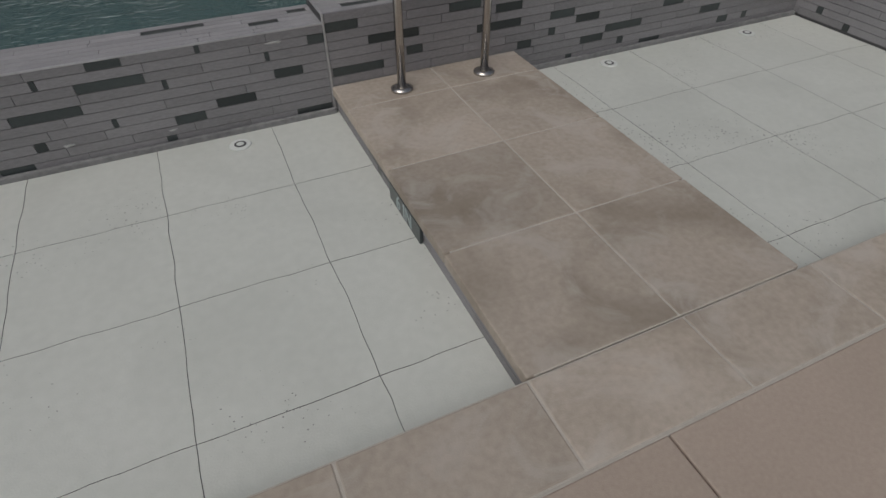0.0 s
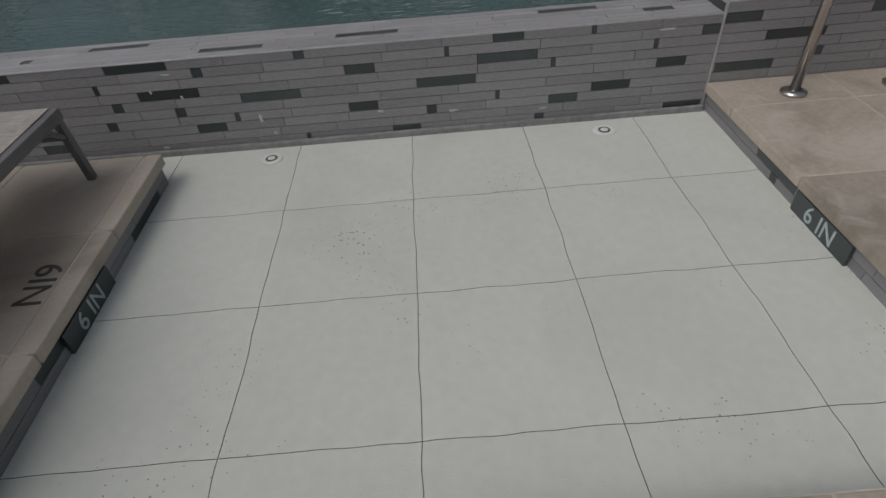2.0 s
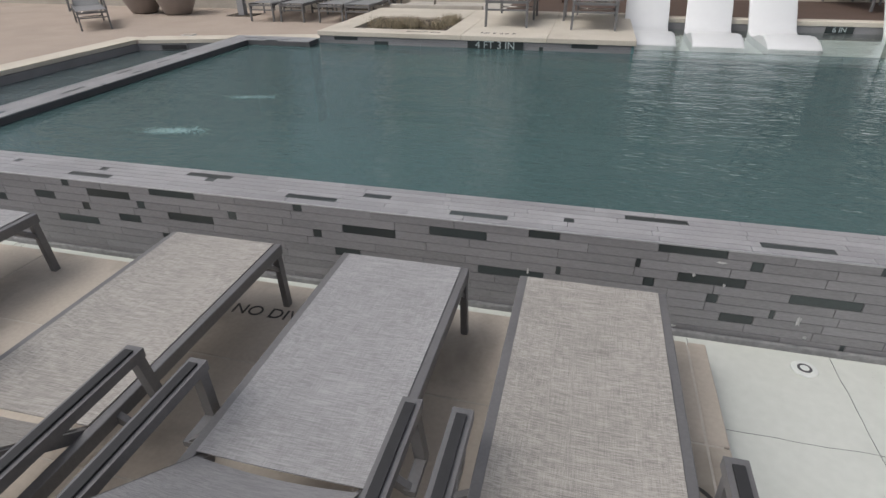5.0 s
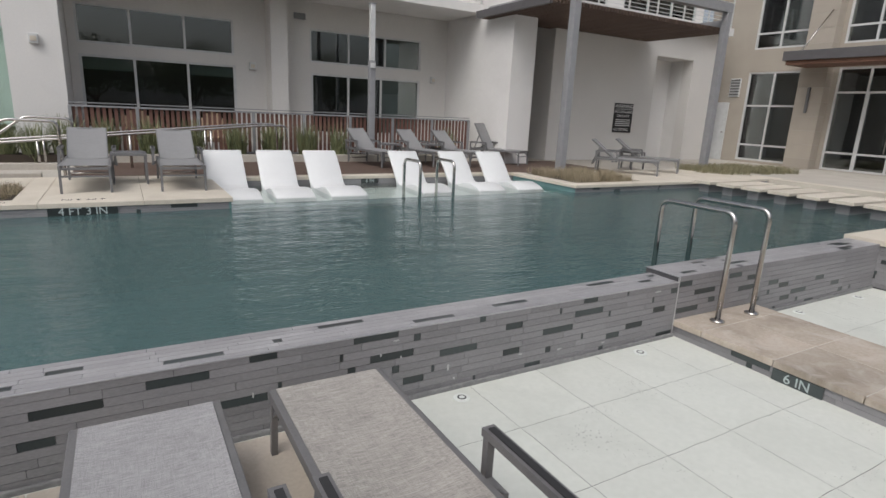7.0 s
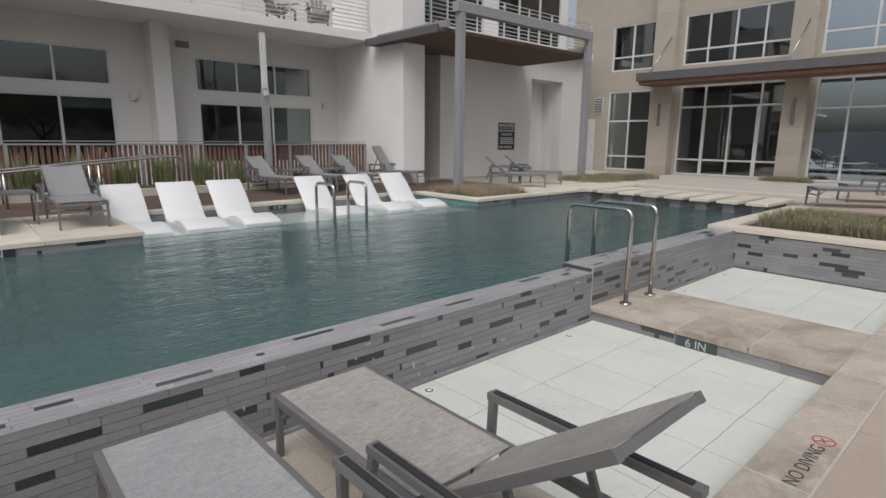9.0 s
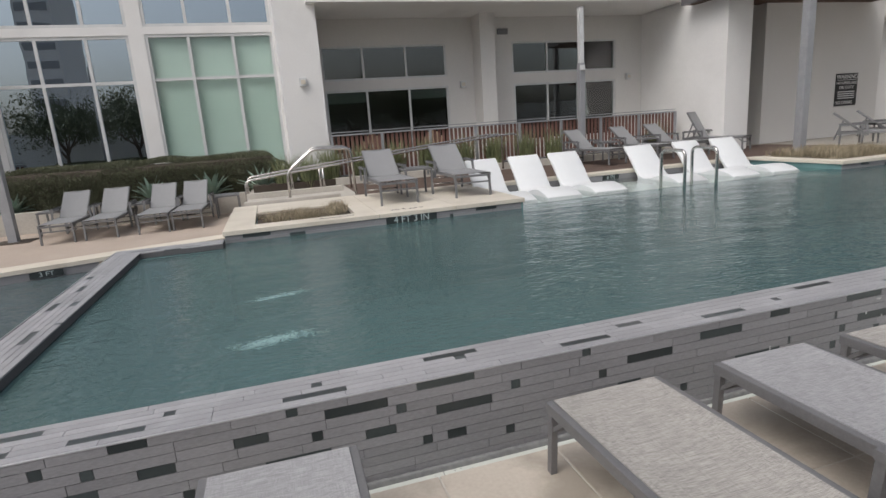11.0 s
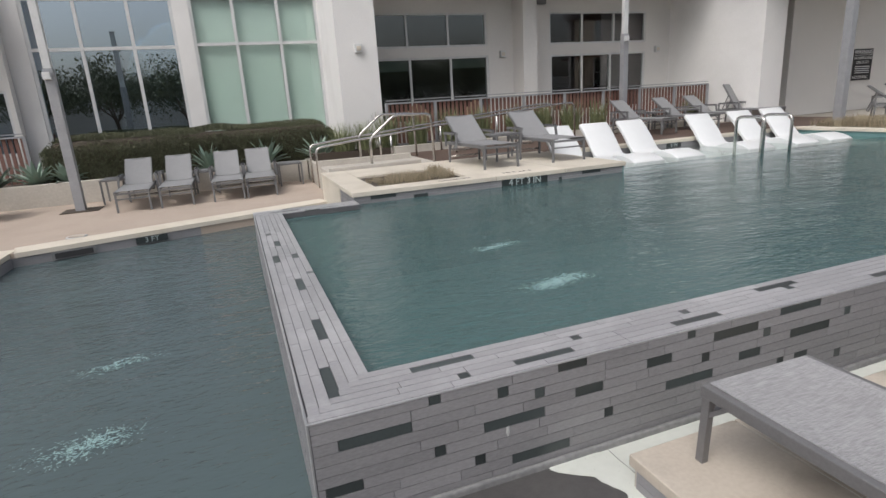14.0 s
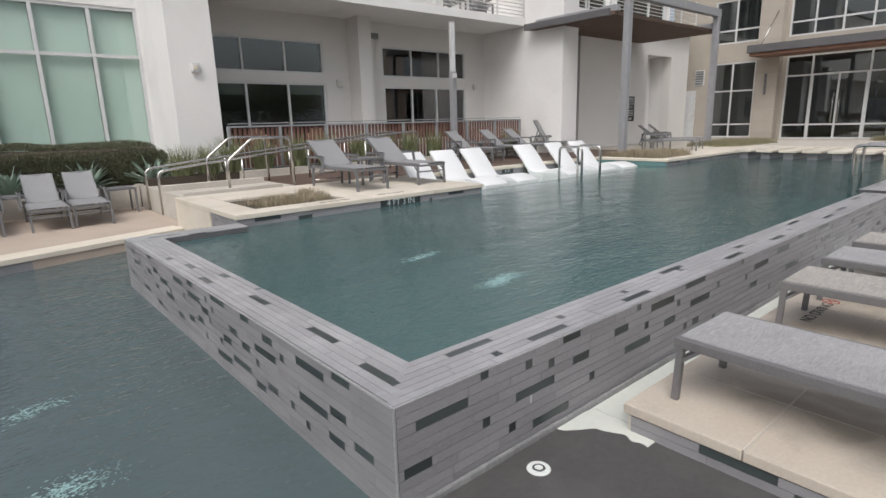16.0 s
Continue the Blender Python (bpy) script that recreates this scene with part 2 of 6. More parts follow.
WHITE_PLASTIC = material("white_moulded_plastic", (0.70, 0.71, 0.715), 0.4, scale=2, detail=10, mix=0.1, bump=0.02)
BLACK = material("black_paint", (0.03, 0.03, 0.032), 0.7, bump=0.0)
SIGN_WHITE = material("white_sign_paint", (0.7, 0.7, 0.7), 0.6, bump=0.0)
RED = material("red_marking", (0.42, 0.06, 0.05), 0.7, bump=0.0)
ENGRAVED = material("engraved_letter_dark", (0.07, 0.065, 0.06), 0.9, bump=0.0)
LETTER_PALE = material("pale_tile_lettering", (0.45, 0.52, 0.52), 0.6, bump=0.0)
# near-black on every room surface, indoor dimness put into the colour
ROOM = material("painted_dim_room", (0.07, 0.07, 0.07), 0.9, bump=0.0)
BLIND = material("pale_green_blind", (0.63, 0.735, 0.69), 0.8, scale=0.5, detail=3, mix=0.2, bump=0.0)
SHADE = material("grey_roller_blind", (0.28, 0.33, 0.31), 0.85, bump=0.0)
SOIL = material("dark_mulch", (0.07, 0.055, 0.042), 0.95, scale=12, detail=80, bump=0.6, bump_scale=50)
CONCRETE = material("board_concrete", (0.50, 0.47, 0.42), 0.85, colour2=(0.42, 0.39, 0.345), scale=1.6, detail=30, bump=0.2, stain=(0.3, 0.27, 0.23), stain_scale=1.3, stain_amount=0.4)
GLASS = glass_material("window_glass", (0.74, 0.79, 0.78), 1.9)
# blue, brighter sky reflection put into the gloss tint and raised IOR
GLASS_SKY = glass_material("sky_bright_window_glass", (0.70, 0.78, 0.80), 6.5, gloss_tint=(0.78, 0.90, 1.0))
FLECK = material("pale_turquoise_flecks", (0.34, 0.52, 0.52), 0.5, bump=0.0)
GLASS_PALE = glass_material("pale_window_glass", (0.92, 0.96, 0.94), 1.6)
GLASS_TEAL = glass_material("teal_glass", (0.66, 0.80, 0.77), 1.9)
CERAMIC = material("taupe_planter", (0.30, 0.255, 0.23), 0.6, scale=3, detail=40, bump=0.1)


def sling_material(name, c1, c2, relief=0.05):
    """Woven sling cloth: pale and dark threads across and along, with a faint mottle."""
    m = bpy.data.materials.new(name)
    m.use_nodes = True
    n, l = m.node_tree.nodes, m.node_tree.links
    b = n["Principled BSDF"]
    geo = n.new("ShaderNodeNewGeometry")
    total = None
    for stretch, scale, share in (((0.035, 1.0, 1.0), 420.0, 0.55), ((1.0, 0.03, 1.0), 520.0, 0.3), ((0.12, 1.0, 1.0), 60.0, 0.12), ((1.0, 1.0, 1.0), 5.0, 0.10)):
        mp = n.new("ShaderNodeMapping")
        mp.inputs["Scale"].default_value = stretch
        l.new(geo.outputs["Position"], mp.inputs["Vector"])
        t = n.new("ShaderNodeTexNoise")
        t.inputs["Scale"].default_value, t.inputs["Detail"].default_value = scale, 2
        l.new(mp.outputs[0], t.inputs["Vector"])
        k = n.new("ShaderNodeMath")
        k.operation = "MULTIPLY_ADD"
        k.inputs[1].default_value = share
        l.new(t.outputs[0], k.inputs[0])
        if total:
            l.new(total, k.inputs[2])
        else:
            k.inputs[2].default_value = 0.0
        total = k.outputs[0]
    ramp = n.new("ShaderNodeMapRange")
    ramp.inputs["From Min"].default_value, ramp.inputs["From Max"].default_value = 0.42, 0.65
    l.new(total, ramp.inputs["Value"])
    mx = n.new("ShaderNodeMix")
    mx.data_type = "RGBA"
    mx.inputs[6].default_value, mx.inputs[7].default_value = (*c2, 1), (*c1, 1)
    l.new(ramp.outputs[0], mx.inputs[0])
    l.new(mx.outputs[2], b.inputs["Base Color"])
    b.inputs["Roughness"].default_value = 0.7
    if relief:
        bp = n.new("ShaderNodeBump")
        bp.inputs["Strength"].default_value, bp.inputs["Distance"].default_value = relief, 0.002
        l.new(total, bp.inputs["Height"])
        l.new(bp.outputs[0], b.inputs["Normal"])
    return m


SLING = sling_material("grey_woven_sling", (0.45, 0.423, 0.39), (0.22, 0.206, 0.19))
SLING_COOL = sling_material("cool_grey_woven_sling", (0.385, 0.38, 0.385), (0.225, 0.22, 0.225))
SLING_FAR = sling_material("dark_grey_woven_sling", (0.27, 0.27, 0.275), (0.21, 0.21, 0.215), 0.0)


def leaf_material(name, a, b):
    m = bpy.data.materials.new(name)
    m.use_nodes = True
    n, l = m.node_tree.nodes, m.node_tree.links
    p = n["Principled BSDF"]
    g = n.new("ShaderNodeNewGeometry")
    mx = n.new("ShaderNodeMix")
    mx.data_type = "RGBA"
    mx.inputs[6].default_value, mx.inputs[7].default_value = (*a, 1), (*b, 1)
    l.new(g.outputs["Random Per Island"], mx.inputs[0])
    l.new(mx.outputs[2], p.inputs["Base Color"])
    p.inputs["Roughness"].default_value = 0.6
    return m


HEDGE = leaf_material("hedge_leaf", (0.06, 0.068, 0.036), (0.12, 0.125, 0.068))
AGAVE = leaf_material("agave_leaf", (0.22, 0.30, 0.24), (0.30, 0.38, 0.31))
GRASS = leaf_material("dry_grass_blade", (0.17, 0.145, 0.09), (0.45, 0.375, 0.26))
GRASS_GREEN = leaf_material("green_grass_blade", (0.12, 0.125, 0.065), (0.33, 0.29, 0.18))
STRAP = leaf_material("strap_leaf", (0.10, 0.13, 0.06), (0.26, 0.27, 0.14))


# ---- building blocks ----
def box(bm, lo, hi, bevel=0.0):
    """Adds a box to a bmesh, with its edges rounded a little where asked."""
    vs = [bm.verts.new((x, y, z)) for z in (lo[2], hi[2]) for y in (lo[1], hi[1]) for x in (lo[0], hi[0])]
    fs = [bm.faces.new([vs[i] for i in q]) for q in ((0, 2, 3, 1), (4, 5, 7, 6), (0, 1, 5, 4), (2, 6, 7, 3), (0, 4, 6, 2), (1, 3, 7, 5))]
    if bevel:
        es = list({e for f in fs for e in f.edges})
        bmesh.ops.bevel(bm, geom=es, offset=bevel, segments=2, affect="EDGES", profile=0.5)
    return vs


def bar(bm, a, b, w, h=None, up=(0, 0, 1)):
    """A rectangular bar from a to b: w across, h along up."""
    a, b, h = Vector(a), Vector(b), h or w
    d = (b - a).normalized()
    s = d.cross(Vector(up))
    s = s.normalized() if s.length > 1e-4 else Vector((1, 0, 0))
    u = s.cross(d).normalized()
    ring = [[bm.verts.new(p + s * i * w / 2 + u * j * h / 2) for i, j in ((-1, -1), (1, -1), (1, 1), (-1, 1))] for p in (a, b)]
    for i in range(4):
        bm.faces.new((ring[0][i], ring[0][(i + 1) % 4], ring[1][(i + 1) % 4], ring[1][i]))
    bm.faces.new(ring[0][::-1])
    bm.faces.new(ring[1])


def tube(bm, pts, r, seg=10):
    """A round tube along points."""
    pts = [Vector(p) for p in pts]
    rings, side = [], None
    for i, p in enumerate(pts):
        d = (pts[min(i + 1, len(pts) - 1)] - pts[max(i - 1, 0)]).normalized()
        if side is None:
            side = d.orthogonal().normalized()
        side = (side - d * side.dot(d)).normalized()
        up = d.cross(side)
        rr = r[i] if isinstance(r, (list, tuple)) else r
        rings.append([bm.verts.new(p + (side * math.cos(2 * math.pi * k / seg) + up * math.sin(2 * math.pi * k / seg)) * rr) for k in range(seg)])
    for r0, r1 in zip(rings, rings[1:]):
        for k in range(seg):
            f = bm.faces.new((r0[k], r0[(k + 1) % seg], r1[(k + 1) % seg], r1[k]))
            f.smooth = True
    bm.faces.new(rings[0][::-1])
    bm.faces.new(rings[-1])


def arc_path(pts, r=0.08, n=6):
    """Points with their corners rounded."""
    pts = [Vector(p) for p in pts]
    out = [pts[0]]
    for a, b, c in zip(pts, pts[1:], pts[2:]):
        u, v = (a - b), (c - b)
        k = min(r, u.length * 0.48, v.length * 0.48)
        p, q = b + u.normalized() * k, b + v.normalized() * k
        for i in range(n + 1):
            t = i / n
            out.append(p * (1 - t) ** 2 + b * 2 * t * (1 - t) + q * t * t)
    return out + [pts[-1]]


def mesh_of(name, bm, mat):
    me = bpy.data.meshes.new(name)
    bmesh.ops.recalc_face_normals(bm, faces=bm.faces[:])
    bm.to_mesh(me)
    bm.free()
    me.materials.append(mat)
    return me


def part(name, bm, mat, parent=None, label=""):
    """Links a bmesh as one mesh object under a thing or a part."""
    ob = new(name, mesh_of(name, bm, mat))
    if parent:
        ob.parent = parent
    return tagged(ob, label)


def block(name, lo, hi, mat, parent=None, label="", bevel=0.0):
    bm = bmesh.new()
    box(bm, lo, hi, bevel)
    return part(name, bm, mat, parent, label)


def empty(name, at=(0, 0, 0), turn=0.0):
    ob = new(name)
    ob.empty_display_size = 0.1
    ob.matrix_world = pose(*at, 0, 0, turn)
    return ob


def structure(ob, label, category):
    return tagged(ob, label, category, kind="structure")


def text(body, mat, size, m, parent=None, depth=0.002, name="lettering"):
    """Raised or inlaid letters in the built-in font, as a mesh, at the pose m, centred."""
    cu = bpy.data.curves.new(name, "FONT")
    cu.body, cu.size, cu.extrude, cu.align_x, cu.align_y = body, size, depth, "CENTER", "CENTER"
    tmp = bpy.data.objects.new(name, cu)
    scene.collection.objects.link(tmp)
    bpy.context.view_layer.update()
    me = bpy.data.meshes.new_from_object(tmp.evaluated_get(bpy.context.evaluated_depsgraph_get()))
    bpy.data.objects.remove(tmp)
    me.materials.append(mat)
    ob = new(name, me)
    ob.parent = parent
    ob.matrix_basis = m
    return ob


# ---- levels ----
Z_EDGE, Z_WALL, Z_WATER, Z_LOW, Z_BASIN, Z_FAR, Z_COPE = 0.355, 0.40, 0.29, -0.175, -0.15, 0.34, 0.445
WALL_Y, WEST_X, JOG_X, EAST_X = 2.87, -7.55, 0.72, 4.42
rng = random.Random(7)

# ---- ground and slabs ----
# unseen walls added behind the walk to fill the horizon mirrored in glass
for nm, lo, hi, label in (("wall_south", (-34, -24.4, -1.1), (30, -24, 3.2), "unseen pale stucco wall added for window reflections"), ("wall_west", (-40.4, -24, -1.1), (-40, 30, 2.8), "unseen pale stucco wall added for window reflections")):
    structure(block(nm, lo, hi, material(nm + "_stucco", (0.58, 0.58, 0.57), 0.9, scale=0.4, detail=6, bump=0.1)), label, "wall")
structure(block("ground", (-400, -400, -1.3), (400, 400, -1.1), material("far_ground", (0.22, 0.2, 0.17), 0.9, scale=0.2, detail=2, bump=0.1)), "flat tan ground around the pool court", "ground")
deck_base = structure(block("deck", (-16, -9, -1.05), (12, 0.43, -0.02), CONCRETE), "tan concrete pool deck of large scored slabs", "deck")
deck_low = structure(block("deck_west", (-16, 0.43, -1.05), (-7.552, 1.75, -0.02), CONCRETE), "tan deck strip beside the lower pool", "deck")
terrace = structure(block("terrace", (-6.18, 9.9, -1.05), (18, 18, Z_COPE - 0.03), CONCRETE), "raised terrace before the building", "deck")

# ---- pool shells ----
bm = bmesh.new()
box(bm, (WEST_X + 0.06, WALL_Y + 0.06, -1.05), (9.5, 9.5, -0.75))
structure(part("pool_floor", bm, POOL), "teal plastered pool floor under water", "pool")
structure(block("lower_pool_floor_back", (WEST_X, 7.76, -1.05), (-6.37, 10.3, -0.62), POOL_LOW), "grey-green plastered floor", "pool")
structure(block("lower_pool_floor", (-14, 1.75, -1.05), (WEST_X - 0.02, 10.3, -0.62), POOL_LOW), "grey-green plastered floor of the lower pool", "pool")
structure(block("shelf_front", (-2.2, 8.12, -1.0), (4.2, 9.89, 0.17), POOL), "teal plastered front of the sun shelf", "pool")
shelf = structure(block("sun_shelf", (-2.2, 8.10, 0.17), (4.2, 9.89, 0.20), SHELF), "white plastered shallow sun shelf under water", "pool shelf")


def water_sheet(name, x0, y0, x1, y1, z, label, mat=WATER):
    m = bmesh.new()
    m.faces.new([m.verts.new(p) for p in ((x0, y0, z), (x1, y0, z), (x1, y1, z), (x0, y1, z))])
    ob = part(name, m, mat)
    if ob.data.polygons[0].normal.z < 0:
        ob.data.flip_normals()
    return structure(ob, label, "water")


water_sheet("water_pool", WEST_X + 0.3, WALL_Y + 0.3, 10.6, 8.10, Z_WATER, "teal rippled water of the raised pool")
water_sheet("water_shelf", -2.2, 8.10, 4.2, 9.87, Z_WATER, "clear shallow water over the white shelf", WATER_CLEAR)
water_sheet("water_lower", -10.62, 1.76, WEST_X, 10.2, Z_LOW, "grey-green rippled water of the lower pool", WATER_LOW)
water_sheet("water_behind", WEST_X, 7.75, -6.37, 10.2, Z_LOW, "grey-green water behind the infinity edge", WATER_LOW)

# ---- pool walls with plank tiles ----
ROW = 0.0495
TILE_MESH = {}


def tile_mesh(length, dark, mat=TILE):
    key = (round(length, 3), dark, mat.name)
    if key not in TILE_MESH:
        m = bmesh.new()
        box(m, (0.0015, 0.0015, 0.0), (length - 0.0015, ROW - 0.0015, 0.010 if not dark else 0.008))
        TILE_MESH[key] = mesh_of("tile", m, TILE_DARK if dark else mat)
    return TILE_MESH[key]


def tiled(parent, origin, along, down, length, rows, accents=None, seed=1, dark_share=0.2, miter=False, grow=0.0, mat=TILE):
    """Lays plank tiles in courses on a face: along and down are unit vectors, accents give dark tiles by course as (start, length)."""
    r = random.Random(seed)
    a, d = Vector(along), Vector(down)
    n = d.cross(a) if abs(d.z) > 0.5 else Vector((0, 0, 1))
    base = Matrix.Identity(4)
    for i in range(3):
        base[i][0], base[i][1], base[i][2] = a[i], d[i], n[i]
    span = length
    for row in range(rows):
        length = span + grow * row
        x = row * ROW if miter else 0.0
        spots = sorted((accents or {}).get(row, ()))
        if accents is None:
            x1 = x + r.uniform(0.1, 1.1)
            while x1 < length - 0.4:
                w = r.choice((0.05, 0.05, 0.18, 0.2, 0.32, 0.34))
                spots.append((x1, w))
                x1 += w + r.uniform(0.55, 1.7) * 0.24 / dark_share
        pieces = []
        for s, w in spots + [(length, 0)]:
            while s - x > 0.001:
                step = s - x
                if step > 0.75:
                    step = r.choice((0.3, 0.4, 0.45, 0.5, 0.6))
                elif step > 0.5:
                    step = round(step * r.uniform(0.4, 0.6), 2)
                pieces.append((x, step, False))
                x += step
            if w:
                pieces.append((x, w, True))
                x += w
        for p, w, dark in pieces:
            ob = new("tile", tile_mesh(w, dark, mat))
            ob.parent = parent
            ob.matrix_basis = Matrix.Translation(Vector(origin) + a * p + d * (row * ROW)) @ base


south = structure(block("pool_wall_south", (WEST_X, WALL_Y, -1.05), (JOG_X, WALL_Y + 0.30, Z_EDGE - 0.01), GROUT), "infinity-edge pool wall of grey plank tiles with dark accents", "pool wall")
west = structure(block("pool_wall_west", (WEST_X, WALL_Y + 0.30, -1.05), (WEST_X + 0.30, 7.74, Z_EDGE - 0.01), GROUT), "infinity-edge pool wall of grey plank tiles", "pool wall")
east = structure(block("pool_wall_east", (JOG_X, WALL_Y, -1.05), (EAST_X, WALL_Y + 0.36, Z_WALL - 0.01), GROUT), "raised pool wall of grey plank tiles behind the steps", "pool wall")
north = structure(block("pool_wall_north", (WEST_X + 0.30, 7.44, -1.05), (-6.34, 7.74, Z_EDGE - 0.01), GROUT), "far infinity-edge wall of grey plank tiles", "pool wall")
structure(block("pool_lining_south", (WEST_X + 0.3, WALL_Y + 0.301, -0.9), (EAST_X, WALL_Y + 0.365, Z_EDGE - 0.075), POOL), "teal plaster lining", "pool")
structure(block("pool_lining_west", (WEST_X + 0.301, WALL_Y + 0.37, -0.9), (WEST_X + 0.33, 7.43, Z_EDGE - 0.075), POOL), "teal plaster lining", "pool")
structure(block("pool_lining_north", (WEST_X + 0.34, 7.40, -0.9), (-6.34, 7.438, Z_EDGE - 0.075), POOL), "teal plaster lining", "pool")
for host, lo, hi in ((south, (WEST_X - 0.012, WALL_Y - 0.012, Z_EDGE - 0.008), (JOG_X, WALL_Y - 0.001, Z_EDGE + 0.002)),
                     (west, (WEST_X - 0.012, WALL_Y - 0.001, Z_EDGE - 0.008), (WEST_X - 0.001, 7.74, Z_EDGE + 0.002)),
                     (east, (JOG_X - 0.012, WALL_Y - 0.014, Z_BASIN), (JOG_X, WALL_Y + 0.002, Z_WALL + 0.002)),
                     (east, (JOG_X - 0.012, WALL_Y + 0.002, Z_WALL - 0.008), (JOG_X, WALL_Y + 0.36, Z_WALL + 0.002)),
                     (west, (WEST_X - 0.012, WALL_Y - 0.012, -0.9), (WEST_X - 0.001, WALL_Y - 0.001, Z_EDGE - 0.008))):
    block("edge_trim", lo, hi, EDGE_TRIM, host, "pale metal edge strip", 0.003)
block("wall_foot", (WEST_X, WALL_Y - 0.035, Z_BASIN - 0.02), (JOG_X, WALL_Y - 0.012, Z_BASIN + 0.035), WALL_BASE, south, "rough scaled mortar at the wall's foot", 0.012)
block("wall_foot", (1.9, WALL_Y - 0.035, Z_BASIN - 0.02), (EAST_X, WALL_Y - 0.012, Z_BASIN + 0.035), WALL_BASE, east, "rough scaled mortar at the wall's foot", 0.012)

# ---- near deck, coping and platforms ----


def slab_mesh(name, w, d, t, mat, bevel=0.006):
    m = bmesh.new()
    box(m, (0.003, 0.003, 0.0), (w - 0.003, d - 0.003, t), bevel)
    return mesh_of(name, m, mat)


def pave(parent, name, x0, y0, x1, y1, z, sx, sy, t, mat, gap_y=0.0):
    """Slabs laid in a grid, with the cut ones at the far ends."""
    made = {}
    y = y0
    while y < y1 - 0.02:
        d = min(sy, y1 - y)
        x = x0
        while x < x1 - 0.02:
            w = min(sx, x1 - x)
            key = (round(w, 3), round(d, 3))
            if key not in made:
                made[key] = slab_mesh(name, w, d, t, mat)
            ob = new(name, made[key])
            ob.parent = parent
            ob.location = (x, y, z - t)
            x += w
        y += d


coping = structure(block("coping", (-16, 0.435, -1.0), (6.0, 0.745, -0.003), MORTAR), "tan limestone coping along the catch basin", "coping")
platform = empty("entry_platform", (0, 0, 0))
structure(platform, "stained limestone entry platform with a tiled side", "platform")
block("platform_core", (JOG_X + 0.02, 0.75, -0.9), (1.86, WALL_Y - 0.002, -0.003), MORTAR, platform)
bench = empty("lounge_platform", (0, 0, 0))
structure(bench, "limestone platform for the loungers with a tiled side", "platform")
block("platform_core", (-6.26, 0.75, -0.9), (-2.085, 2.58, -0.003), MORTAR, bench)
dark_basin = structure(block("dark_basin_floor", (WEST_X, 0.75, -1.0), (-6.27, WALL_Y - 0.002, Z_BASIN), BASIN_DARK), "charcoal coated floor of the catch basin", "basin floor")


def wavy(line, pos):
    return 0.007 * noise.noise((line * 7.3, pos * 2.2, 0.5)) + 0.007 * noise.noise((line * 3.1, pos * 9.0, 4.5))


def panel_floor(parent, x0, x1, y0, y1, gx, gy, px, py, z):
    """Plaster panels parted by uneven cracks."""
    def lines(a, b, g, p):
        k = math.ceil((a + 0.05 - g) / p)
        out = [a]
        while g + k * p < b - 0.05:
            out.append(g + k * p)
            k += 1
        return out + [b]
    xs, ys = lines(x0, x1, gx, px), lines(y0, y1, gy, py)
    gap = 0.0013
    for i in range(len(xs) - 1):
        for j in range(len(ys) - 1):
            pts = []
            n = 14
            def vx(x, y):
                return x + (wavy(round(x, 2), y) if x0 < x < x1 else 0)
            def vy(y, x):
                return y + (wavy(round(y, 2) + 50, x) if y0 < y < y1 else 0)
            a, b, c, d = xs[i], xs[i + 1], ys[j], ys[j + 1]
            for k in range(n):
                x = a + (b - a) * k / n
                pts.append((x if k else vx(a, c) + gap, vy(c, x) + gap))
            for k in range(n):
                y = c + (d - c) * k / n
                pts.append((vx(b, y) - gap, y if k else vy(c, b) + gap))
            for k in range(n):
                x = b + (a - b) * k / n
                pts.append((x if k else vx(b, d) - gap, vy(d, x) - gap))
            for k in range(n):
                y = d + (c - d) * k / n
                pts.append((vx(a, y) + gap, y if k else vy(d, a) - gap))
            m = bmesh.new()
            top = [m.verts.new((p[0], p[1], z)) for p in pts]
            low = [m.verts.new((p[0], p[1], z - 0.012)) for p in pts]
            m.faces.new(top)
            for k in range(len(top)):
                m.faces.new((top[k], low[k], low[(k + 1) % len(top)], top[(k + 1) % len(top)])).material_index = 1
            part("panel", m, BASIN, parent).data.materials.append(CRACK)


basin_w = structure(block("basin_floor_west", (-6.27, 0.75, -1.0), (JOG_X + 0.02, WALL_Y - 0.002, Z_BASIN - 0.008), CRACK), "pale green-white plaster basin floor with cracked joints", "basin floor")
basin_e = structure(block("basin_floor_east", (1.86, 0.75, -1.0), (EAST_X, WALL_Y - 0.002, Z_BASIN - 0.008), CRACK), "pale green-white plaster basin floor with cracked joints", "basin floor")

# ---- raised planter wall east of the basin ----
planter_e = structure(block("planter_wall_east", (EAST_X, 0.80, -1.0), (8.2, 3.22, Z_COPE - 0.08), GROUT), "planter wall of grey plank tiles with limestone coping", "planter")
for lo, hi in (((EAST_X - 0.03, 0.72, Z_COPE - 0.07), (EAST_X + 0.30, 3.26, Z_COPE)), ((EAST_X + 0.30, 2.96, Z_COPE - 0.07), (8.2, 3.26, Z_COPE)), ((EAST_X + 0.30, 0.72, Z_COPE - 0.07), (8.2, 1.02, Z_COPE))):
    block("coping_stone", lo, hi, LIMESTONE_CLEAN, planter_e, "", 0.008)
block("soil", (EAST_X + 0.3, 1.02, 0.2), (8.2, 2.96, Z_COPE - 0.05), SOIL, planter_e, "dark mulch")
structure(block("deck_east", (6.0, -9, -1.0), (30, 0.79, -0.0), DECK), "tan deck toward the lobby", "deck")
structure(block("deck_lobby", (8.2, 0.79, -1.0), (16.4, 3.2, Z_COPE - 0.01), DECK), "tan terrace before the lobby doors", "deck")

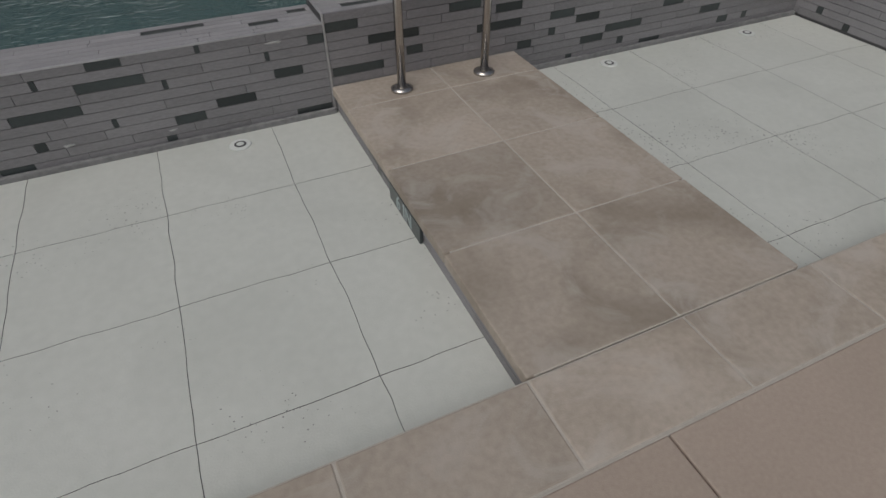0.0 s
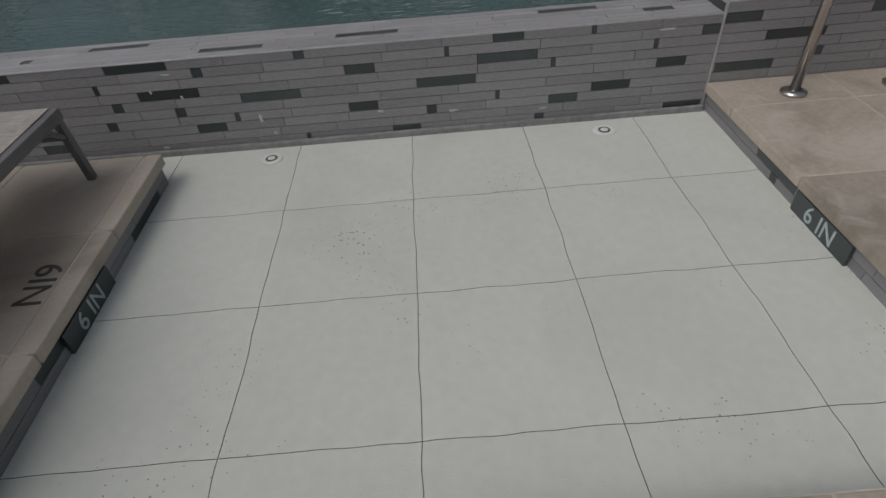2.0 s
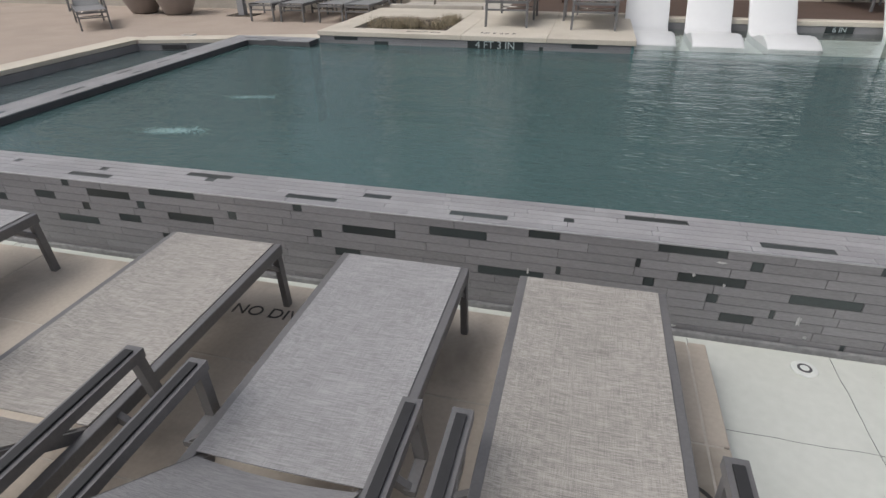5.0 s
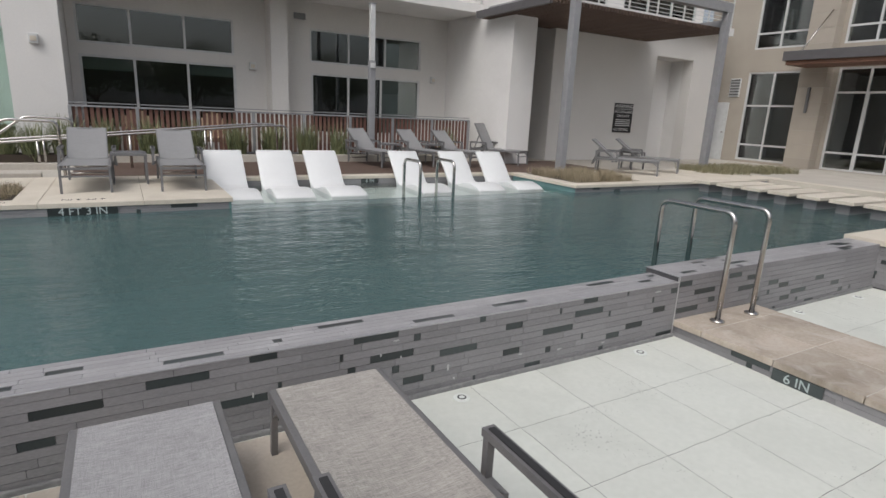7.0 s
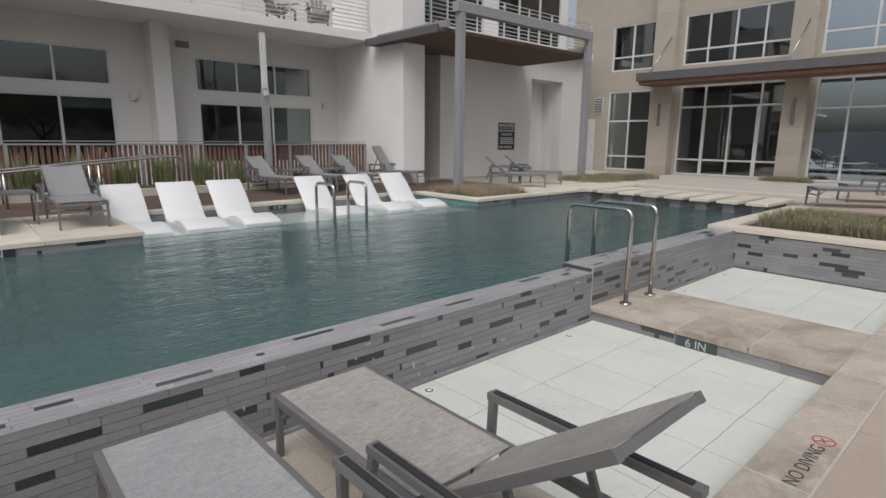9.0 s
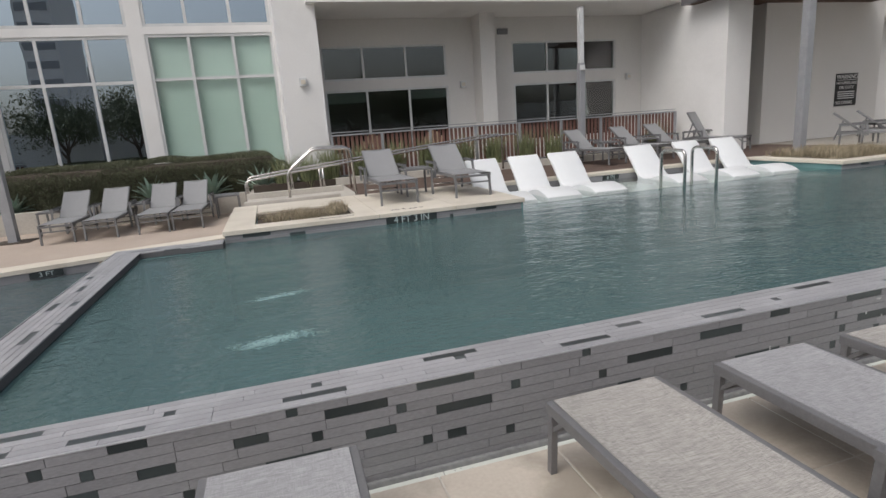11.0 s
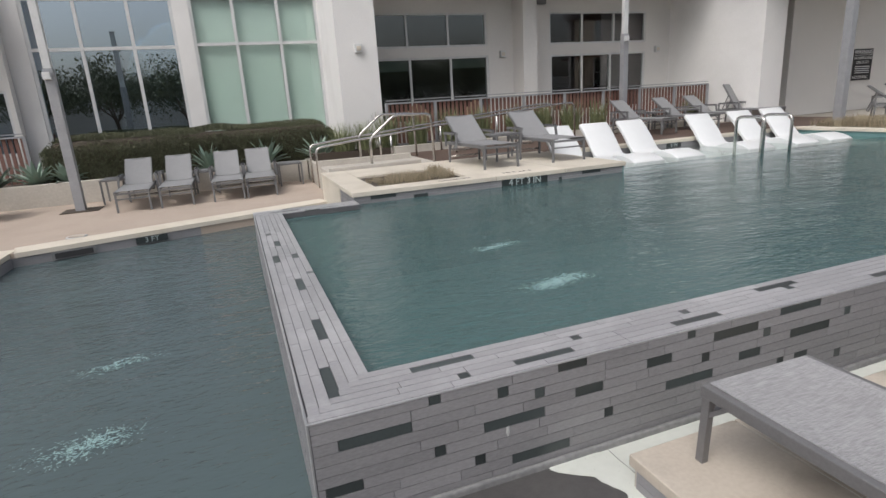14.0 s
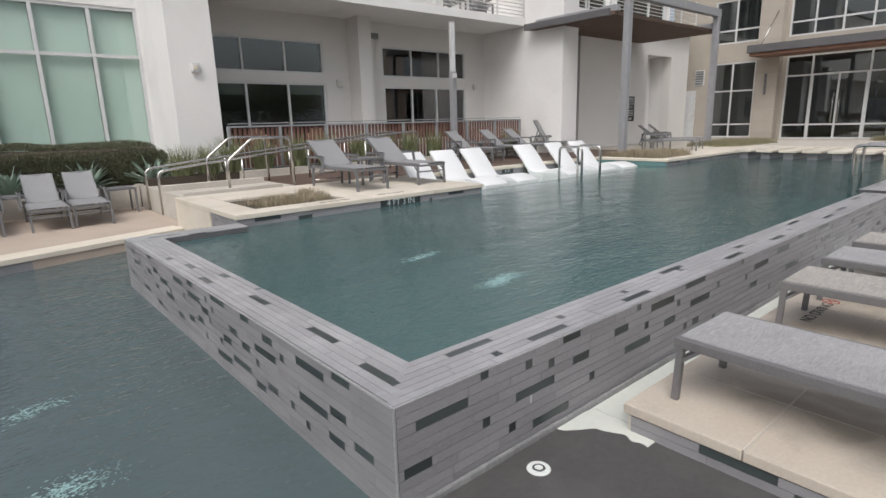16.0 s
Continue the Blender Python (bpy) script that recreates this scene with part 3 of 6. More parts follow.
# ---- far coping platform with planter and markings ----
far_cope = empty("far_coping", (0, 0, 0))
structure(far_cope, "limestone coping platform with sunken planting bed", "coping")
block("coping_core", (-6.33, 7.78, -1.0), (-2.2, 10.3, Z_COPE - 0.06), POOL, far_cope)
block("end_stone", (-6.352, 8.72, -0.2), (-6.331, 10.3, Z_COPE - 0.064), LIMESTONE_CLEAN, far_cope, "limestone end facing")
structure(block("far_bed_soil", (-5.95, 8.12, Z_COPE - 0.058), (-4.65, 9.28, Z_COPE - 0.03), SOIL), "dark planting bed in the coping", "planting bed")
for lo, hi in (((-6.36, 7.75), (-4.35, 8.10)), ((-6.36, 8.10), (-5.97, 10.32)), ((-5.97, 9.30), (-4.63, 10.32)), ((-4.63, 8.10), (-4.35, 10.32)), ((-4.35, 7.75), (-3.25, 10.32)), ((-3.25, 7.75), (-2.18, 10.32))):
    block("coping_stone", (lo[0] + 0.002, lo[1] + 0.002, Z_COPE - 0.06), (hi[0] - 0.002, hi[1] - 0.002, Z_COPE), LIMESTONE_CLEAN, far_cope, "", 0.006)
# pad east of the shelf
pad = empty("corner_planter", (0, 0, 0))
structure(pad, "low limestone planter beside the pergola post", "planter")
block("coping_core", (4.14, 7.85, -1.0), (10.6, 9.93, Z_COPE - 0.06), POOL, pad)
for lo, hi in (((4.1, 7.8), (7.3, 8.1)), ((4.1, 8.1), (4.4, 9.95)), ((7.3, 7.8), (11.2, 9.95)), ((6.3, 8.1), (7.3, 9.95))):
    block("coping_stone", (*lo, Z_COPE - 0.06), (*hi, Z_COPE), LIMESTONE_CLEAN, pad, "", 0.006)
block("soil", (4.4, 8.1, 0.3), (6.3, 9.95, Z_COPE - 0.03), SOIL, pad, "dark mulch")
# back coping of the shelf
structure(block("shelf_coping", (-2.18, 9.85, Z_COPE - 0.06), (4.1, 10.1, Z_COPE + 0.002), LIMESTONE_CLEAN, None, "", 0.006), "limestone coping behind the sun shelf", "coping")
structure(block("shelf_back_wall", (-2.2, 9.862, -0.9), (4.15, 9.895, Z_COPE - 0.062), TILE), "grey tiled wall behind the sun shelf", "pool wall")

# stepping stones across the pool
stones = []
for i in range(8):
    y = 3.35 + i * 0.54
    ob = empty("stepping_stone", (0, 0, 0))
    tagged(ob, "pale limestone stepping slab on a tiled block over the water", "stepping stone", "stepping stones across the pool")
    block("slab", (7.25, y, Z_COPE + 0.02), (8.75, y + 0.40, Z_COPE + 0.08), LIMESTONE_CLEAN, ob, "", 0.006)
    block("pier", (7.36, y + 0.09, -0.8), (8.6, y + 0.31, Z_COPE + 0.02), TILE, ob, "grey tiled pier")
structure(block("spa_wall", (10.6, 3.2, -1.0), (10.95, 7.8, Z_COPE), LIMESTONE_CLEAN, None, "", 0.006), "limestone edge beyond the stepping stones", "coping")
structure(block("lobby_walk", (10.95, 3.2, -1.0), (16.4, 9.5, Z_COPE - 0.012), CONCRETE), "grey concrete walk before the lobby", "deck")

# terrace and coping beyond the lower pool
bm = bmesh.new()
rim = [(-6.2, 10.08), (-10.44, 8.93), (-10.6, 1.75), (-20, 1.75), (-20, 18), (-6.2, 18)]
lo, hi = [bm.verts.new((x, y, -1.0)) for x, y in rim], [bm.verts.new((x, y, -0.004)) for x, y in rim]
bm.faces.new(hi)
bm.faces.new(lo[::-1])
for k in range(6):
    bm.faces.new((lo[k], lo[(k + 1) % 6], hi[(k + 1) % 6], hi[k]))
far_deck = structure(part("far_deck", bm, DECK), "tan terrace beyond the lower pool", "deck")
low_cope = empty("lower_pool_coping")
structure(low_cope, "pale limestone edge of the lower pool over grey tile", "coping")
bm = bmesh.new()
bar(bm, (-6.36, 10.22, -0.025), (-10.42, 9.12, -0.025), 0.40, 0.06)
part("coping_stone", bm, LIMESTONE_CLEAN, low_cope)
bm = bmesh.new()
bar(bm, (-10.61, 9.19, -0.023), (-10.79, 1.75, -0.023), 0.40, 0.06)
part("coping_stone", bm, LIMESTONE_CLEAN, low_cope)
bm = bmesh.new()
bar(bm, (-6.36, 10.06, -0.53), (-10.45, 8.945, -0.53), 0.04, 0.94)
bar(bm, (-10.43, 8.95, -0.53), (-10.59, 1.75, -0.53), 0.04, 0.94)
part("tile_band", bm, TILE, low_cope, "grey tiled band under the coping")


# ---- walls with openings and windows ----
def at_plane(axis, plane, u, d, z):
    return (u, plane + d, z) if axis == "y" else (plane + d, u, z)


def plane_box(bm, axis, plane, u0, u1, d0, d1, z0, z1, bevel=0.0):
    a, b = at_plane(axis, plane, u0, d0, z0), at_plane(axis, plane, u1, d1, z1)
    box(bm, [min(p, q) for p, q in zip(a, b)], [max(p, q) for p, q in zip(a, b)], bevel)


def holed_wall(name, axis, plane, u0, u1, z0, z1, holes, thick, mat, label, category="wall"):
    us = sorted({u0, u1, *[h[0] for h in holes], *[h[1] for h in holes]})
    zs = sorted({z0, z1, *[h[2] for h in holes], *[h[3] for h in holes]})
    m = bmesh.new()
    for a, b in zip(us, us[1:]):
        run = None
        for c, d in zip(zs, zs[1:]):
            hole = any(h[0] <= (a + b) / 2 <= h[1] and h[2] <= (c + d) / 2 <= h[3] for h in holes)
            if not hole:
                run = (run[0], d) if run else (c, d)
            if (hole or d == zs[-1]) and run:
                plane_box(m, axis, plane, a, b, 0, thick, *run)
                run = None
    return structure(part(name, m, mat), label, category)


WINDOWS = [0]


def window(axis, plane, u0, u1, z0, z1, cuts=(), bars=(), frame_w=0.05, setback=0.06, mat=FRAME_WHITE, pane=GLASS, blinds=(), label="window with pale aluminium frame"):
    """A window in its opening: frame with uprights at cuts and cross bars at heights, one pane a field, blinds as (field, drop, material)."""
    WINDOWS[0] += 1
    w = empty(f"window_{WINDOWS[0]}")
    structure(w, label, "window")
    m = bmesh.new()
    e = frame_w
    for a, b in ((u0, u0 + e), (u1 - e, u1)):
        plane_box(m, axis, plane, a, b, setback - 0.04, setback + 0.04, z0, z1)
    us = [u0, *cuts, u1]
    zs = [z0, *bars, z1]
    for c in cuts:
        plane_box(m, axis, plane, c - e / 2, c + e / 2, setback - 0.035, setback + 0.035, z0 + e, z1 - e)
    for z in (z0, *bars, z1 - e):
        z = z if z in (z0, z1 - e) else z - e / 2
        plane_box(m, axis, plane, u0 + e, u1 - e, setback - 0.038, setback + 0.038, z, z + e)
    part("window_frame", m, mat, w)
    for i, (a, b) in enumerate(zip(us, us[1:])):
        for c, d in zip(zs, zs[1:]):
            g = bmesh.new()
            plane_box(g, axis, plane, a + e / 2, b - e / 2, setback - 0.004, setback + 0.004, c + e / 2, d - e / 2)
            ob = part("pane", g, pane, w)
            ob.visible_shadow = False
        for f, drop, bmat in blinds:
            if f == i:
                g = bmesh.new()
                plane_box(g, axis, plane, a + e / 2, b - e / 2, setback + 0.09, setback + 0.10, z1 - drop, z1 - 0.02)
                part("blind", g, bmat, w, "roller blind behind the glass")
    return w


# recessed terrace wall with two window groups
holes = [(-4.13, -0.78, 2.85, 3.70), (-4.12, -0.76, 0.95, 2.61), (1.17, 4.54, 2.84, 3.71), (1.20, 4.54, 0.95, 2.57)]
holed_wall("wall_terrace", "y", 15.35, -4.3, 5.45, Z_COPE, 4.36, holes, 0.25, STUCCO_WARM, "warm grey stucco wall behind the terrace")
window("y", 15.35, *holes[0], (-3.06, -1.91))
window("y", 15.35, *holes[1], (-3.02, -1.87), (), 0.055, blinds=((0, 0.32, SHADE), (2, 0.3, SHADE)), label="sliding glass door and window with rolled blinds")
window("y", 15.35, *holes[2], (2.28, 3.39), blinds=((2, 0.85, SHADE),))
window("y", 15.35, *holes[3], (2.28, 3.28), (), 0.055, blinds=((2, 1.6, SHADE),), label="sliding glass door and window, one field blinded")
structure(block("wall_pilaster", (0.0, 14.75, Z_COPE), (0.42, 15.36, 4.36), STUCCO_WARM), "stucco pilaster between the windows", "wall")
structure(block("wall_pier_west", (-5.22, 13.7, Z_FAR - 0.02), (-4.31, 16.2, 9.0), STUCCO), "white stucco pier", "wall")
structure(block("wall_pier_east", (5.45, 12.0, Z_COPE - 0.02), (6.2, 16.2, 9.0), STUCCO), "white stucco wall end", "wall")
structure(block("balcony_slab", (-4.5, 13.45, 4.36), (5.44, 16.2, 4.58), STUCCO), "white balcony slab over the terrace", "balcony")
structure(block("wall_upper", (-4.3, 15.6, 4.58), (5.44, 15.8, 9.0), STUCCO_WARM), "stucco wall above the balcony", "wall")
# glass bays
holes = [(-11.46, -8.50, 0.78, 4.12), (-8.16, -5.24, 0.78, 4.14), (-11.46, -8.50, 4.31, 6.7), (-8.16, -5.24, 4.31, 6.7)]
holed_wall("wall_glass_bay", "y", 15.7, -11.87, -5.21, Z_FAR - 0.02, 9.0, holes, 0.25, STUCCO, "white stucco wall round tall glass bays")
window("y", 15.7, *holes[0], (-10.45, -9.42), (3.06,), 0.07, label="tall three-part window with dark room behind", pane=GLASS_SKY)
window("y", 15.7, *holes[1], (-7.21, -6.19), (3.10,), 0.07, blinds=((0, 3.2, BLIND), (1, 3.2, BLIND), (2, 3.2, BLIND)), label="tall three-part window with pale green blinds", pane=GLASS_PALE)
window("y", 15.7, *holes[2], (-10.45, -9.42), (), 0.07, blinds=((0, 2.3, BLIND), (1, 2.3, BLIND), (2, 2.3, BLIND)), pane=GLASS_SKY)
window("y", 15.7, *holes[3], (-7.21, -6.19), (), 0.07, blinds=((0, 2.3, BLIND), (1, 2.3, BLIND), (2, 2.3, BLIND)), pane=GLASS_SKY)
holes = [(-15.6, -11.95, 2.45, 3.24), (-15.6, -11.95, 0.9, 2.24)]
holed_wall("wall_west", "y", 15.4, -22, -11.85, Z_FAR - 0.02, 9.0, holes, 0.25, STUCCO_WARM, "warm grey stucco wall")
window("y", 15.4, *holes[0], (-14.4, -13.1), blinds=((1, 0.7, SHADE), (2, 0.7, SHADE)), pane=GLASS_SKY)
window("y", 15.4, *holes[1], (-14.4, -13.1), pane=GLASS_SKY)
structure(block("balcony_slab_west", (-22, 14.2, 3.86), (-11.86, 15.398, 4.02), STUCCO), "white balcony slab", "balcony")
# rooms behind the glass, their dimness painted on as near-black
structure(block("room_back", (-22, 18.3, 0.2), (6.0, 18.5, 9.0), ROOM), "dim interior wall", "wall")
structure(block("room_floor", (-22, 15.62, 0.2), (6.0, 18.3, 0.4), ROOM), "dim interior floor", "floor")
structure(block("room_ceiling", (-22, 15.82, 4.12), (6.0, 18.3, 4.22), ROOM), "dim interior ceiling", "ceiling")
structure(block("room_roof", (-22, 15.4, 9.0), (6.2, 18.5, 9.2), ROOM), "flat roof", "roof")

# entry recess, sign wall and alcove
# sign wall takes the greyer stucco in place of shade under the pergola
holed_wall("wall_sign", "y", 12.93, 7.62, 15.3, Z_COPE - 0.02, 4.7, [(12.0, 13.85, Z_COPE - 0.02, 3.8)], 0.4, STUCCO_WARM, "stucco wall with an alcove, pergola shade put into its grey")
structure(block("wall_alcove_back", (11.78, 13.85, 0.3), (14.07, 14.05, 4.7), STUCCO), "alcove back wall", "wall")
for u in (11.78, 13.86):
    structure(block("wall_alcove_side", (u, 13.335, 0.3), (u + 0.21, 13.845, 4.69), STUCCO), "alcove side wall", "wall")
structure(block("alcove_ceiling", (11.995, 13.335, 3.81), (13.855, 13.845, 4.0), STUCCO), "alcove ceiling", "ceiling")
structure(block("wall_recess_back", (6.2, 15.0, 0.3), (7.7, 15.2, 4.7), STUCCO_WARM), "recess back wall", "wall")
structure(block("wall_recess_side", (7.62, 13.33, 0.3), (7.8, 15.0, 4.7), STUCCO_WARM), "recess side wall", "wall")
window("y", 14.9, 6.25, 7.25, 0.45, 3.3, (), (1.1, 2.4), 0.05, mat=FRAME_DARK, label="dark glazed door in the recess")
structure(block("recess_roof", (6.2, 12.6, 4.7), (15.3, 16.2, 4.95), STUCCO), "white slab over the recess", "roof")
holed_wall("wall_upper_east", "y", 13.9, 6.2, 15.3, 4.95, 9.0, [(7.0, 10.5, 5.2, 8.0), (11.2, 14.9, 5.2, 8.0)], 0.3, STUCCO, "white stucco upper wall")
window("y", 13.9, 7.0, 10.5, 5.2, 8.0, (8.1, 9.3), (), 0.06, pane=GLASS_TEAL, blinds=((0, 2.7, BLIND), (1, 2.7, BLIND), (2, 2.7, BLIND)))
window("y", 13.9, 11.2, 14.9, 5.2, 8.0, (12.4, 13.6), (), 0.06, pane=GLASS_TEAL, blinds=((0, 2.7, BLIND), (1, 2.7, BLIND), (2, 2.7, BLIND)))

# lobby building
LX = 16.3
holes = [(10.58, 12.42, 0.5, 3.57), (10.55, 12.38, 4.33, 6.05), (5.98, 9.48, 0.45, 3.62), (5.98, 9.5, 4.33, 6.05), (1.4, 5.2, 0.45, 3.62), (1.2, 5.2, 4.33, 6.1), (-3.6, 0.8, 0.45, 3.62), (-3.6, 0.6, 4.33, 6.1)]
lobby = holed_wall("wall_lobby", "x", LX, -6.0, 14.2, 0.2, 8.0, holes, 0.35, TAN_STONE, "tan stone clad lobby front")
window("x", LX, *holes[0], (11.5,), (1.05, 2.42), 0.06, pane=GLASS)
window("x", LX, *holes[1], (11.5,), (4.85,), 0.06, pane=GLASS)
window("x", LX, *holes[3], (6.85, 7.75, 8.65), (4.85,), 0.06, pane=GLASS)
window("x", LX, *holes[4], (2.6, 4.3), (2.7,), 0.06, pane=GLASS_SKY)
window("x", LX, *holes[5], (2.5, 3.9), (4.95,), 0.06, pane=GLASS_SKY)
window("x", LX, *holes[6], (-2.2, -0.8), (2.7,), 0.06, pane=GLASS_SKY)
window("x", LX, *holes[7], (-2.2, -0.8), (4.95,), 0.06, pane=GLASS_SKY)
door_win = window("x", LX, *holes[2], (6.75, 8.58), (1.0, 2.86), 0.06, label="glazed lobby entrance with double doors", pane=GLASS)
bm = bmesh.new()
for u in (6.8, 7.665, 8.53):
    plane_box(bm, "x", LX, u - 0.03, u + 0.03, -0.005, 0.05, 0.45, 2.86)
part("door_frame", bm, FRAME_WHITE, door_win)
for u in (7.56, 7.77):
    bm = bmesh.new()
    tube(bm, [at_plane("x", LX, u, -0.06, 1.05), at_plane("x", LX, u, -0.06, 2.15)], 0.014)
    part("door_handle", bm, STEEL, door_win, "long steel pull bar")
for y0, y1 in ((9.62, 10.44), (5.3, 5.98), (0.75, 1.4)):
    pier = structure(block("lobby_pier", (LX - 0.385, y0 + 0.015, 0.3), (LX, y1 - 0.015, 8.0), CONCRETE), "tan stone clad pier in courses", "wall")
    for k in range(17):
        block("stone", (LX - 0.4, y0, 0.30 + k * 0.45), (LX - 0.002, y1, 0.742 + k * 0.45), TAN_STONE, pier, "", 0.004)
    bm = bmesh.new()
    box(bm, (LX - 0.48, (y0 + y1) / 2 - 0.04, 2.2), (LX - 0.405, (y0 + y1) / 2 + 0.04, 3.0), 0.01)
    sc = part("wall_sconce", bm, FRAME_GREY)
    tagged(sc, "slim grey wall sconce on a stone pier", "wall lamp", "sconces on the lobby piers")
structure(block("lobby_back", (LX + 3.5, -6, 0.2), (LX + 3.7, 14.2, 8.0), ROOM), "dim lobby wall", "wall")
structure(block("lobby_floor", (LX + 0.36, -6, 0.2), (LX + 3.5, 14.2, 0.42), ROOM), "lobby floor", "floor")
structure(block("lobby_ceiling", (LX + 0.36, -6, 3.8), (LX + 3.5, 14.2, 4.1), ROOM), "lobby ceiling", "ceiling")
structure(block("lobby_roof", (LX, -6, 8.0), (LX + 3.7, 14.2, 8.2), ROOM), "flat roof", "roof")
cano = empty("entrance_canopy")
structure(cano, "dark grey steel canopy with wooden soffit over the doors", "canopy")
block("fascia", (14.6, -5.0, 3.72), (LX - 0.41, 10.35, 4.0), CANOPY_GREY, cano, "", 0.01)
block("soffit", (14.68, -5.0, 3.60), (LX - 0.41, 10.27, 3.715), WOOD, cano, "red-brown wooden soffit")
for y in (9.9, 5.6):
    bm = bmesh.new()
    tube(bm, [(14.75, y, 4.0), (LX - 0.40, y - 0.1, 5.3)], 0.02, 8)
    part("stay_rod", bm, STEEL, cano, "steel stay rod")

# tower behind the walk, seen mirrored in the glass
tower = empty("distant_tower", (0, 0, 0))
tagged(tower, "distant grey high-rise with bands of windows", "building")
block("wall", (-46, -105, -1), (-40, -90, 44), STUCCO, tower)
m = bmesh.new()
box(m, (-45.6, -90.0, 1.2), (-40.4, -89.9, 2.5))
band_me = mesh_of("window_band", m, POLE_GREY)
for i in range(12):
    ob = new("window_band", band_me)
    ob.parent = tower
    ob.location = (0, 0, 2 + i * 3.3)


def tree(seed, height, spread):
    """A street tree: tapered trunk, forking limbs and a loose crown of leaf clumps."""
    r = random.Random(seed)
    t = empty("tree")
    bm = bmesh.new()
    tube(bm, [(0, 0, 0), (0.05, 0.03, height * 0.2), (-0.04, 0.05, height * 0.42)], [0.2, 0.15, 0.11], 10)
    tips = []
    for k in range(7):
        a = k * 0.9 + r.uniform(-0.3, 0.3)
        d, h = spread * r.uniform(0.35, 0.7), height * r.uniform(0.62, 0.92)
        tip = (math.cos(a) * d, math.sin(a) * d, h)
        tube(bm, [(-0.04, 0.05, height * r.uniform(0.3, 0.42)), (tip[0] * 0.5, tip[1] * 0.5, h * 0.72), tip], [0.08, 0.05, 0.02], 7)
        tips.append(tip)
    part("trunk", bm, BARK, t, "grey-brown bark")
    vs, fs = [], []
    for _ in range(120):
        tip = r.choice(tips)
        c = Vector((tip[0] + r.gauss(0, spread * 0.28), tip[1] + r.gauss(0, spread * 0.28), tip[2] + r.gauss(0, height * 0.09)))
        rad = r.uniform(0.3, 0.7)
        for _ in range(60):
            p = c + Vector((r.gauss(0, rad), r.gauss(0, rad), r.gauss(0, rad * 0.6)))
            q = Euler((r.uniform(0, 6.3), r.uniform(0, 6.3), r.uniform(0, 6.3))).to_matrix()
            z = r.uniform(0.07, 0.15)
            k = len(vs)
            vs += [p + q @ Vector(v) for v in ((-z, 0, 0), (0, -z * 0.5, 0), (z, 0, 0.01), (0, z * 0.5, 0))]
            fs.append((k, k + 1, k + 2, k + 3))
    me = bpy.data.meshes.new("crown")
    me.from_pydata(vs, [], fs)
    me.materials.append(TREE_LEAF)
    ob = new("crown", me)
    ob.parent = t
    return tagged(t, "dark green broad tree behind the court", "tree", "trees behind the court")


BARK = material("tree_bark", (0.13, 0.10, 0.08), 0.9, scale=6, detail=40, bump=0.5, bump_scale=30)
TREE_LEAF = leaf_material("tree_leaf", (0.065, 0.08, 0.042), (0.12, 0.135, 0.08))
oak = tree(31, 6.2, 3.4)
oak.matrix_world = pose(-15.5, -18, -1.1)
for x, y, turn in ((-21.0, -20, 70), (-10.6, -18.5, 140), (-5.0, -19.5, 200), (1.5, -18, 250), (7.0, -19.5, 310), (13.0, -18, 30)):
    copy_thing(oak, pose(x, y, -1.1, 0, 0, turn))

grille = empty("vent_louvre", (LX - 0.03, 12.85, 3.05))
tagged(grille, "white louvred vent in the tan stone wall", "vent")
block("frame", (-0.01, -0.2, -0.32), (0.028, 0.2, 0.32), FRAME_WHITE, grille)
for i in range(6):
    block("slat", (-0.03, -0.17, -0.27 + i * 0.1), (-0.012, 0.17, -0.215 + i * 0.1), FRAME_GREY, grille)
door = empty("door_1", (LX - 0.02, 13.3, 0.42))
structure(door, "white service door in the tan stone wall", "door")
block("door_leaf", (-0.02, -0.32, 0.0), (0.018, 0.32, 2.1), FRAME_WHITE, door, "", 0.004)
block("door_handle", (-0.07, -0.26, 1.0), (-0.021, -0.2, 1.04), STEEL, door, "steel lever", 0.004)


# ---- loungers ----
def cloth(bm, grid, down):
    """A thin stretched cloth over a grid of points, closed below and at its edges."""
    a = [[bm.verts.new(v) for v in row] for row in grid]
    b = [[bm.verts.new(v + down) for v in row] for row in grid]
    ny, nx = len(grid) - 1, len(grid[0]) - 1
    for j in range(ny):
        for i in range(nx):
            bm.faces.new((a[j][i], a[j][i + 1], a[j + 1][i + 1], a[j + 1][i]))
            bm.faces.new((b[j][i], b[j + 1][i], b[j + 1][i + 1], b[j][i + 1]))
    ring = [(0, i) for i in range(nx)] + [(j, nx) for j in range(ny)] + [(ny, i) for i in range(nx, 0, -1)] + [(j, 0) for j in range(ny, 0, -1)]
    for (j, i), (m, k) in zip(ring, ring[1:] + ring[:1]):
        bm.faces.new((a[m][k], a[j][i], b[j][i], b[m][k]))


